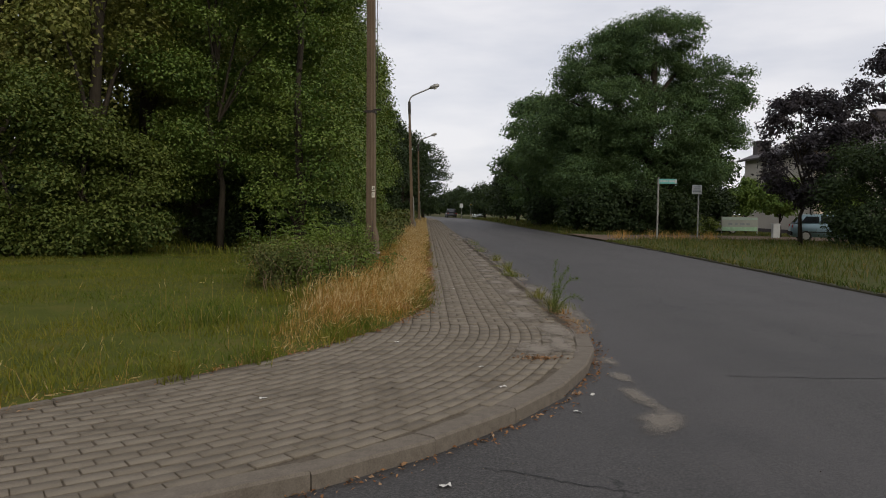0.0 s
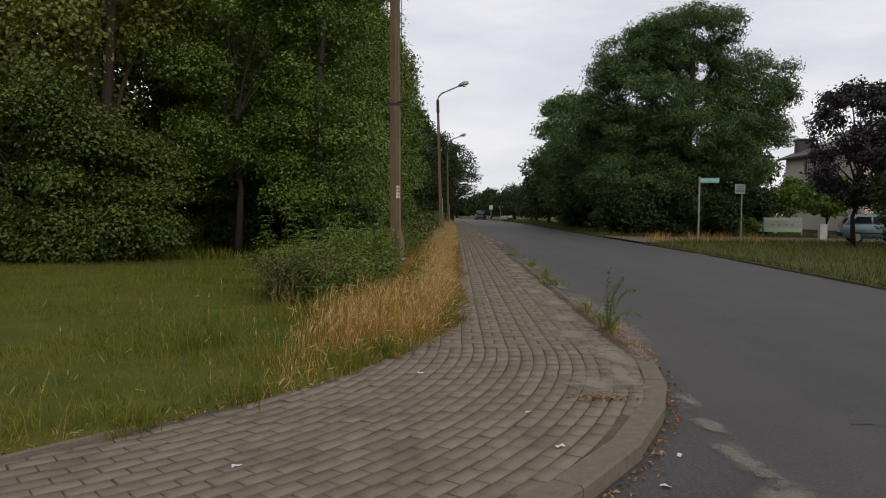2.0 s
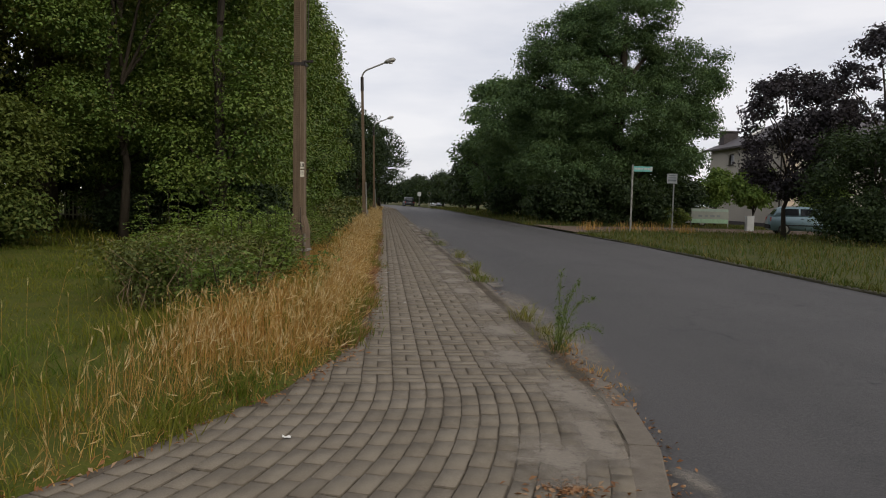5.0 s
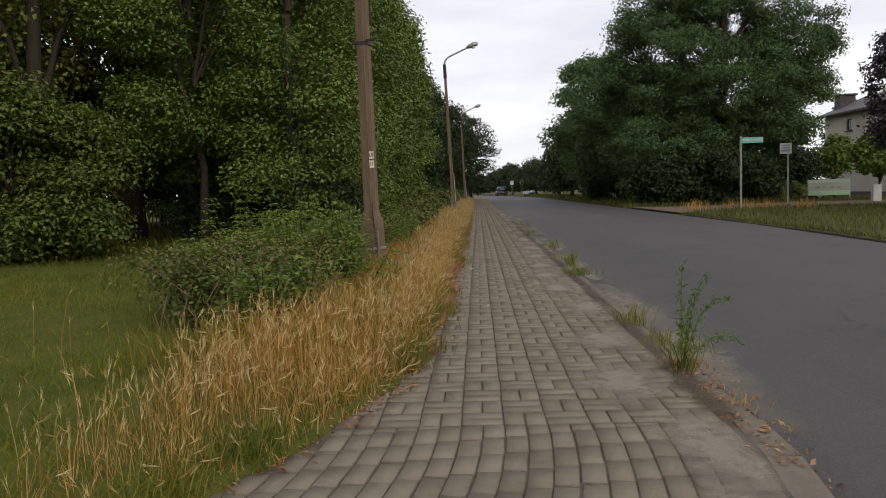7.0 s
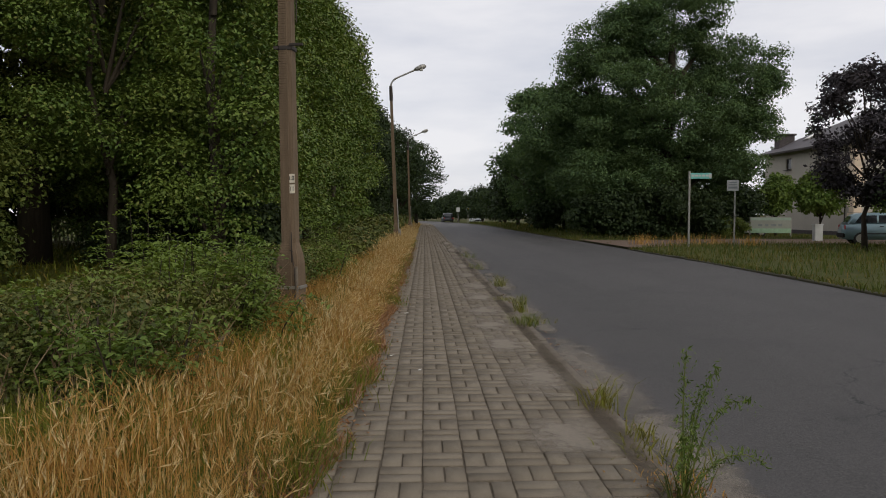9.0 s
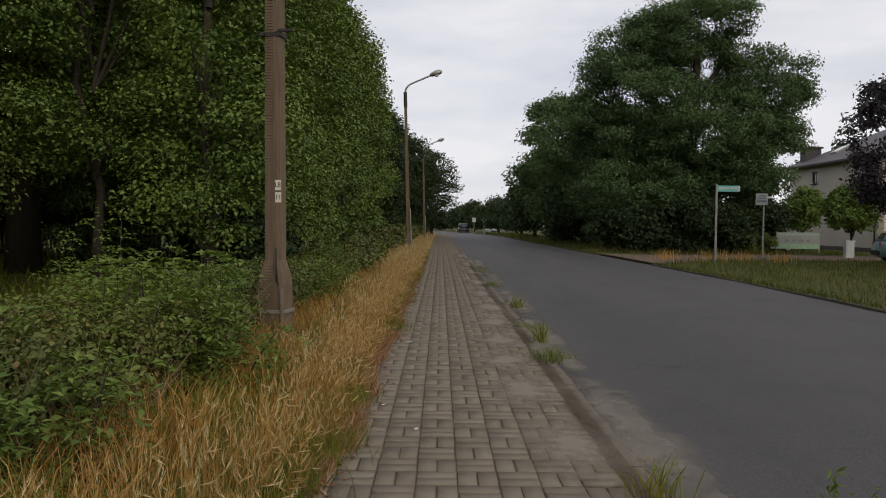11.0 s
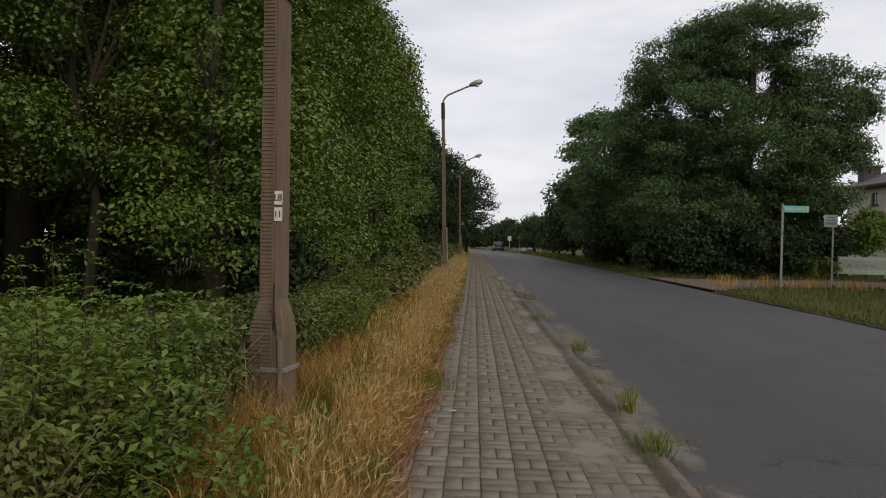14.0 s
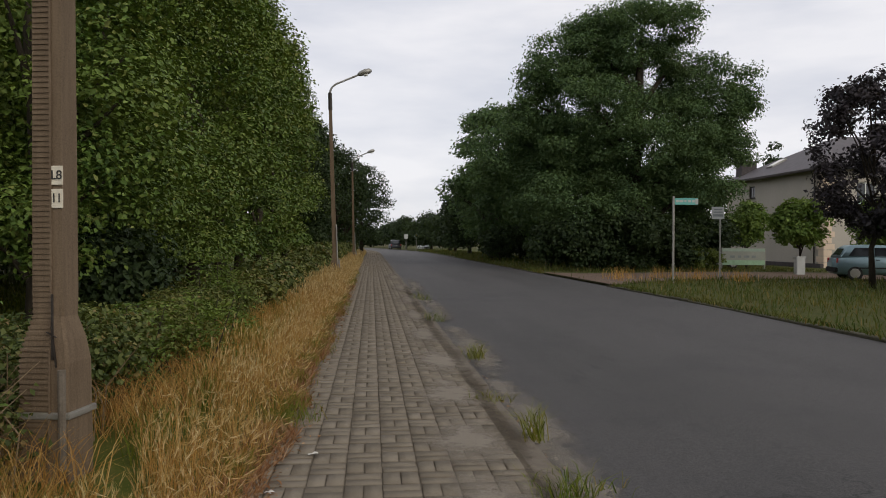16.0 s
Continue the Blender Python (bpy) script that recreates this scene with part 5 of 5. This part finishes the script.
gx, gy = scatter(30000, -9, 0.5, 1.2, 10, lambda a, b: -0.03 < edge_x(b) - a < 0.3 and patch(a, b, 1.6, 15) > -0.25)
v, f = blades(np.stack([gx, gy, np.full(len(gx), 0.0)], 1), rng.uniform(0.02, 0.075, len(gx)), np.full(len(gx), 0.006), rng.uniform(0.5, 1.6, len(gx)))
stuff("straw_fringe", v, f, M_STRAW, "short dry straw fringe along the lawn edge", "dry grass")
gx, gy = scatter(60000, -0.2, 0.62, 9, 36, lambda a, b: -0.07 < edge_x(b) - a < 0.26 and patch(a, b, 1.3, 21) > -0.1)
v, f = blades(np.stack([gx, gy, np.full(len(gx), 0.0)], 1), rng.uniform(0.02, 0.14, len(gx)), np.full(len(gx), 0.006), rng.uniform(0.8, 2.0, len(gx)))
stuff("dead_grass", v, f, M_DEADLEAF, "reddish brown dead grass lying on the pavement edge", "dry grass")
gx, gy = scatter(30000, -2.6, -0.2, 8.5, 24, lambda a, b: 0.6 < edge_x(b) - a < 1.3 and patch(a, b, 1.1, 31) > 0.0)
v, f = blades(np.stack([gx, gy, np.full(len(gx), 0.0)], 1), rng.uniform(0.15, 0.5, len(gx)), np.full(len(gx), 0.006), rng.uniform(0.3, 1.0, len(gx)))
stuff("dry_stems", v, f, M_STRAW, "dry grass stems caught in the hedge foot", "dry grass")
# tall green grass and weeds in front of the hedge
gx, gy = scatter(40000, -3.4, -0.1, 5.5, 26, lambda a, b: 0.55 < edge_x(b) - a < 1.25 + (0.6 if b < 10 else 0) and b > 6.5 and patch(a, b, 0.9, 12) > (0.1 if b < 9 else -0.1))
v, f = blades(np.stack([gx, gy, np.full(len(gx), 0.0)], 1), rng.uniform(0.12, 0.42, len(gx)), np.full(len(gx), 0.008), rng.uniform(0.2, 0.8, len(gx)))
stuff("tall_green_grass", v, f, M_GREEN_BLADE, "tall green grass at the foot of the hedge", "grass")
# verge across the street
def far_keep(a, b):
    if a < road_right(b) + 0.16:
        return False
    for (xa, ya, yb), (xb, yc, yd) in zip(drive, drive[1:]):
        if xa <= a <= xb:
            s = (a - xa) / (xb - xa)
            if yb + (yd - yb) * s < b < ya + (yc - ya) * s:
                return False
    return True


gx, gy = scatter(46000, 8.2, 26, 10, 60, lambda a, b: far_keep(a, b) and rng.random() < 0.7 + 0.7 * patch(a, b, 0.5, 2))
gz = -0.62 * (gx - 8.7) / 53.4
v, f = blades(np.stack([gx, gy, gz], 1), rng.uniform(0.05, 0.24, len(gx)), np.full(len(gx), 0.022), rng.uniform(0.1, 0.8, len(gx)))
stuff("verge_grass", v, f, M_VERGE_BLADE, "long uneven green and straw grass on the verge", "grass")
gx, gy = scatter(9000, 7, 16, 60, 120, lambda a, b: road_right(b) + 0.2 < a < road_right(b) + 5)
v, f = blades(np.stack([gx, gy, np.full(len(gx), -0.03)], 1), rng.uniform(0.1, 0.4, len(gx)), np.full(len(gx), 0.07), rng.uniform(0.1, 0.8, len(gx)))
stuff("verge_grass", v, f, M_VERGE_BLADE, "grass along the far side of the street", "grass")
gx, gy = scatter(1500, 9.6, 15.0, 34.6, 38.4, lambda a, b: patch(a, b, 1.1, 6) > 0.12)
v, f = blades(np.stack([gx, gy, np.full(len(gx), -0.06)], 1), rng.uniform(0.2, 0.55, len(gx)), np.full(len(gx), 0.013), rng.uniform(0.05, 0.5, len(gx)))
stuff("tall_dry_grass", v, f, M_STRAW, "tall dry straw-coloured grass round the sign posts", "dry grass")

# ---- weeds at the kerb ----
def tuft(x, y, h, n, spread, z=0.0, mat=None):
    t = thing("grass_tuft", pose(x, y, z), "small green grass tuft in the kerb joint", "weed", "kerb weeds")
    p = np.c_[rng.normal(0, spread * 0.3, (n, 2)), np.full(n, -0.03)]
    v, f = blades(p, h * rng.uniform(0.5, 1.1, n), np.full(n, 0.008), rng.uniform(0.3, 1.2, n), 0.8)
    mesh_obj("blade_tuft", v, f, mat or M_GREEN_BLADE, t)["kind"] = "stuff"
    return t


for a in [(2.05, 10.5, 0.26, 50, 0.2), (2.05, 13.95, 0.22, 70, 0.22), (2.15, 15.2, 0.3, 60, 0.15), (2.12, 14.2, 0.12, 70, 0.4), (2.25, 18.6, 0.25, 60, 0.2), (2.15, 9.6, 0.1, 80, 0.4), (2.1, 22.5, 0.22, 60, 0.3), (2.2, 27, 0.25, 60, 0.4), (2.05, 16.4, 0.1, 50, 0.3), (2.1, 9.9, 0.14, 40, 0.15)]:
    tuft(*a)
for a in [(2.05, 8.4, 0.05, 120, 0.4), (2.08, 9.2, 0.06, 120, 0.35), (2.0, 7.9, 0.045, 90, 0.35)]:
    tuft(*a, 0.0, M_STRAW)


def tall_weed(x, y):
    t = thing("tall_weed", pose(x, y, 0.0), "tall wispy green weed growing from the kerb joint", "weed")
    bm = bmesh.new()
    P, N, S = [], [], []
    for k, (dx, dy, h, droop) in enumerate([(-0.02, 0.02, 0.68, 0.05), (0.14, 0.0, 0.62, 0.22), (0.1, 0.08, 0.66, 0.12), (-0.06, -0.04, 0.4, 0.1), (0.2, -0.05, 0.36, 0.2), (0.05, 0.05, 0.5, 0.05)]):
        pts = []
        for s in np.linspace(0, 1, 7):
            pts.append(np.array([dx * s + droop * s * s * s * 0.6, dy * s, h * s - droop * 0.9 * s ** 4]))
        part("stem", tubed([tuple(q) for q in pts], [0.005 - 0.0006 * j for j in range(7)], 5, False), M_LEAF_BUSH, t)
        for s in np.linspace(0.15, 1, 26):
            i = min(5, int(s * 6))
            q = pts[i] + (pts[i + 1] - pts[i]) * (s * 6 - i)
            for _ in range(2):
                P.append(q + rng.normal(0, 0.012, 3))
                N.append(rng.normal(0, 1, 3) + [0, 0, 0.3])
                S.append(rng.uniform(0.02, 0.045))
            if s > 0.3:
                for _ in range(5):
                    P.append(q + rng.normal(0, 0.02, 3))
                    N.append(rng.normal(0, 1, 3))
                    S.append(rng.uniform(0.015, 0.03))
    v, f = leaf_arrays(np.array(P), np.array(N), np.array(S), 0.22, 1.2)
    mesh_obj("leaves", v, f, M_LEAF_ELDER, t)
    p = np.c_[rng.normal(0, 0.05, (60, 2)), np.full(60, -0.02)]
    v, f = blades(p, rng.uniform(0.1, 0.3, 60), np.full(60, 0.006), rng.uniform(0.2, 1.0, 60))
    mesh_obj("blade_tuft", v, f, M_VERGE_BLADE, t)


tall_weed(2.02, 8.95)

# ---- sand, dust and litter ----
def soft_patch(name, x, y, rx, ry, z, mat, label, rot=0.0):
    V = [(0, 0, 0)] + [(rx * math.cos(k * 0.2618), ry * math.sin(k * 0.2618), 0) for k in range(24)]
    F = [(0, 1 + k, 1 + (k + 1) % 24) for k in range(24)]
    ob = mesh_obj(name, V, F, mat)
    ob.matrix_basis = pose(x, y, z, 0, 0, rot)
    return tagged(ob, label, "sand", "sand patches")


for k, (x, y, rx, ry) in enumerate([(1.72, 9.9, 0.42, 0.6), (1.62, 8.7, 0.36, 0.7), (1.68, 12.7, 0.34, 0.8), (1.66, 13.9, 0.36, 0.8), (1.7, 15.1, 0.4, 0.8), (1.74, 16.6, 0.4, 0.9), (1.8, 18.3, 0.42, 1.2), (1.82, 20.6, 0.4, 1.4), (1.85, 23.2, 0.4, 1.7), (1.9, 26.7, 0.4, 2.2), (1.9, 31, 0.4, 3.0), (1.9, 37, 0.4, 4.0), (1.78, 11.3, 0.34, 0.8), (1.8, 7.6, 0.3, 0.8), (1.45, 6.6, 0.35, 0.5), (1.7, 6.9, 0.2, 0.7)]):
    soft_patch("sand_patch", x, y, rx, ry, 0.006 + 0.0006 * k, M_SAND, "pale sand washed over the pavers")
for k, (x, y, rx, ry, rot) in enumerate([(2.35, 12, 0.3, 2.2, 0), (2.3, 16, 0.3, 2.0, 0), (2.4, 20, 0.3, 2.6, 0), (2.4, 26, 0.3, 3.5, 0), (2.45, 34, 0.3, 5, 0), (2.3, 9.3, 0.25, 1.4, 0), (2.08, 6.5, 0.11, 0.3, 8), (2.02, 5.9, 0.1, 0.35, 10), (1.98, 5.3, 0.13, 0.4, 5), (1.95, 4.7, 0.2, 0.4, -20)]):
    soft_patch("road_dust", x, y, rx, ry, ROAD_Z + 0.004 + 0.0006 * k, M_DUST, "pale dust along the street gutter", rot)
for k in range(14):
    y = 8.6 + k * 1.7
    soft_patch("kerb_soil", 1.99 + rng.normal(0, 0.02), y, 0.13, 1.3, 0.016 + 0.0004 * k, M_KERBSOIL, "dark soil washed against the kerb")
for k in range(16):
    soft_patch("road_dust", 2.3 + rng.normal(0, 0.05), 9.5 + k * 1.5 + rng.normal(0, 0.3), rng.uniform(0.15, 0.28), rng.uniform(0.6, 1.3), ROAD_Z + 0.012 + 0.0005 * k, M_DUST, "pale dust along the street gutter")
P = []
for _ in range(420):
    a = radians(rng.uniform(-75, 0))
    r = R_OUT + abs(rng.normal(0.03, 0.06))
    P.append((ARC.x + r * math.cos(a), ARC.y + r * math.sin(a), ROAD_Z + 0.01))
for _ in range(260):
    P.append((2.13 + abs(rng.normal(0.03, 0.08)), rng.uniform(8, 20), ROAD_Z + 0.01))
for _ in range(150):
    P.append((1.41 + rng.normal(0, 0.09), 6.24 + rng.normal(0, 0.06), 0.008))
for _ in range(200):
    P.append((2.03 + rng.normal(0, 0.05), rng.uniform(7.4, 9.2), 0.012))
P = np.array(P)
v, f = leaf_arrays(P, np.array([0, 0, 1.0]) + rng.normal(0, 0.35, P.shape), rng.uniform(0.012, 0.045, len(P)), 0.5)
stuff("leaf_litter", v, f, M_DEADLEAF, "brown leaf litter in the gutter", "litter")
# gravel crumbs on the street
P = np.c_[rng.normal(1.3, 0.9, 600), rng.normal(4.1, 0.9, 600), np.full(600, ROAD_Z + 0.006)]
P = P[np.hypot(P[:, 0] - ARC.x, P[:, 1] - ARC.y) > R_OUT + 0.05]
v, f = leaf_arrays(P, np.array([0, 0, 1.0]) + rng.normal(0, 0.3, P.shape), rng.uniform(0.004, 0.012, len(P)), 0.9)
stuff("grit", v, f, M_KERB, "pale grit scattered on the asphalt", "grit")


def crack(pts, w):
    """A narrow dark crack line lying on the street."""
    V, F = [], []
    line = []
    for (x0, y0), (x1, y1) in zip(pts, pts[1:]):
        for s in np.linspace(0, 1, 9)[:-1]:
            line.append((x0 + (x1 - x0) * s + rng.normal(0, 0.006), y0 + (y1 - y0) * s + rng.normal(0, 0.012)))
    for k, (x, y) in enumerate(line):
        ww = w * rng.uniform(0.4, 1.2)
        V += [(x, y - ww, ROAD_Z + 0.003), (x, y + ww, ROAD_Z + 0.003)]
        if k:
            F.append((2 * k - 2, 2 * k, 2 * k + 1, 2 * k - 1))
    tagged(mesh_obj("road_crack", V, F, M_INK), "thin dark crack across the asphalt", "crack", kind="structure")


crack([(0.75, 3.86), (0.97, 3.78), (1.22, 3.62), (1.5, 3.5)], 0.006)
crack([(2.9, 6.0), (3.4, 5.97), (4.05, 5.95), (5.2, 5.9)], 0.008)


def scrap(x, y, z, s, rot):
    bm = bmesh.new()
    bmesh.ops.create_grid(bm, x_segments=3, y_segments=2, size=s)
    for vv in bm.verts:
        vv.co.z = abs(rng.normal(0, s * 0.25))
        vv.co.y *= 0.6
    ob = part("paper_scrap", bm, M_PAPER)
    ob.matrix_basis = pose(x, y, z, 0, 0, rot)
    return tagged(ob, "small crumpled pale paper scrap on the ground", "litter", "paper scraps")


for a in [(0.56, 3.6, ROAD_Z + 0.004, 0.03, 10), (1.46, 4.9, ROAD_Z + 0.004, 0.025, -30), (1.66, 5.35, ROAD_Z + 0.004, 0.02, 60), (-0.57, 4.85, 0.004, 0.025, 20), (0.9, 5.85, 0.004, 0.02, 40), (0.72, 14.85, 0.004, 0.03, 5), (0.55, 14.2, 0.004, 0.025, 50), (0.9, 11.6, 0.004, 0.02, 80), (0.66, 12.2, 0.004, 0.02, 30), (1.0, 5.2, 0.004, 0.025, 30), (0.2, 6.9, 0.004, 0.02, 0)]:
    scrap(*a)

# ---- pavers ----
LB, WB, J = 0.203, 0.1015, 0.0055


def paver_arrays():
    """One bevelled paver, its long side along x."""
    a, b, c = (LB - J) / 2, (WB - J) / 2, 0.0025
    V = []
    for hx, hy, z in ((a, b, -0.05), (a, b, -0.008), (a - c, b - c, 0.0)):
        V += [(-hx, -hy, z), (hx, -hy, z), (hx, hy, z), (-hx, hy, z)]
    F = [(8, 9, 10, 11)]
    for o in (0, 4):
        for k in range(4):
            F.append((o + k, o + (k + 1) % 4, o + 4 + (k + 1) % 4, o + 4 + k))
    return np.array(V), np.array(F)


PV, PF = paver_arrays()
proto = mesh_obj("paver", PV, PF, M_PAVER)
paver_mesh = proto.data


def dirty_edges(me):
    """Joint dirt on the sloped and upright faces of pavers."""
    me.materials.append(M_EDGE)
    me.polygons.foreach_set("material_index", np.where(np.arange(len(me.polygons)) % 9 == 0, 0, 1).astype(np.int32))


dirty_edges(paver_mesh)
bpy.data.objects.remove(proto)


def lay(parent, spots, single):
    """spots: x, y, turn in degrees. Those picked by single become parts of their own; the rest is joined."""
    V, F, n, k = [], [], 0, 0
    for x, y, r, *half in spots:
        dz, tx, ty = rng.normal(0, 0.0016), rng.normal(0, 0.3), rng.normal(0, 0.3)
        m = pose(x + rng.normal(0, 0.0015), y + rng.normal(0, 0.0015), dz, tx, ty, r + rng.normal(0, 0.5)) @ Matrix.Diagonal((half[0] if half else 1, 1, 1, 1))
        if k < 300 and single(x, y):
            ob = new("paver", paver_mesh)
            ob.matrix_basis = m
            ob.parent = parent
            k += 1
        else:
            mm = np.array(m)
            V.append(PV @ mm[:3, :3].T + mm[:3, 3])
            F.append(PF + n)
            n += len(PV)
    ob = mesh_obj("paver_field", np.concatenate(V), np.concatenate(F), M_PAVER, parent, "joined pavers of the same laying")
    dirty_edges(ob.data)
    ob["kind"] = "stuff"


PITCH = 0.203
spots = []
for c in range(-3, 8):
    x = 0.52 + PITCH * (c + 0.5)
    row = 0
    y = 8.0
    while y < 110:
        bx = bend_x(y)
        if edge_x(y + 0.1) - 0.12 < x + bx < 1.9 + bx:
            if (c + row) % 2:
                spots += [(x + bx, y + PITCH / 4, 0), (x + bx, y + PITCH * 0.75, 0)]
            else:
                spots += [(x + bx - PITCH / 4, y + PITCH / 2, 90), (x + bx + PITCH / 4, y + PITCH / 2, 90)]
        y += PITCH
        row += 1
lay(pavement, spots, lambda x, y: 10.2 < y < 14.6)
spots = []
ROWS = Vector((-4.3, 8.0))
r = 6.4
row = 0
while r > 0.9:
    shift = 0.5 * (row % 2)
    mid = radians(-46)
    for k in range(-int(1.2 * r / 0.2), int(0.85 * r / 0.2)):
        a = mid + (k + shift) * 0.204 / r
        x, y = ROWS.x + r * math.cos(a), ROWS.y + r * math.sin(a)
        reach = math.hypot(x - ARC.x, y - ARC.y)
        if a <= -0.102 / r and y > 1.2 and x > edge_x(y) + 0.02 and reach < R_IN - 0.03:
            spots.append((x, y, math.degrees(a) + 90))
            rest = -a * r - 0.102
            if 0.03 < rest < 0.203:
                b = -0.5 * rest / r
                spots.append((ROWS.x + r * math.cos(b), ROWS.y + r * math.sin(b), math.degrees(b) + 90, rest / 0.208))
    r -= 0.102
    row += 1
lay(corner, spots, lambda x, y: x > -0.9 and 3.4 < y < 6.6)

# grass hanging over the far kerb
gx, gy = [], []
for b in np.arange(6, 75, 0.012):
    if not 32.6 < b < 42.2:
        gx.append(road_right(b) + abs(rng.normal(0.12, 0.09)))
        gy.append(b)
gx, gy = np.array(gx), np.array(gy)
v, f = blades(np.stack([gx, gy, np.full(len(gx), -0.06)], 1), rng.uniform(0.05, 0.2, len(gx)), np.full(len(gx), 0.02), rng.uniform(0.3, 1.3, len(gx)))
stuff("kerb_grass", v, f, M_VERGE_BLADE, "grass hanging over the kerb across the street", "grass")
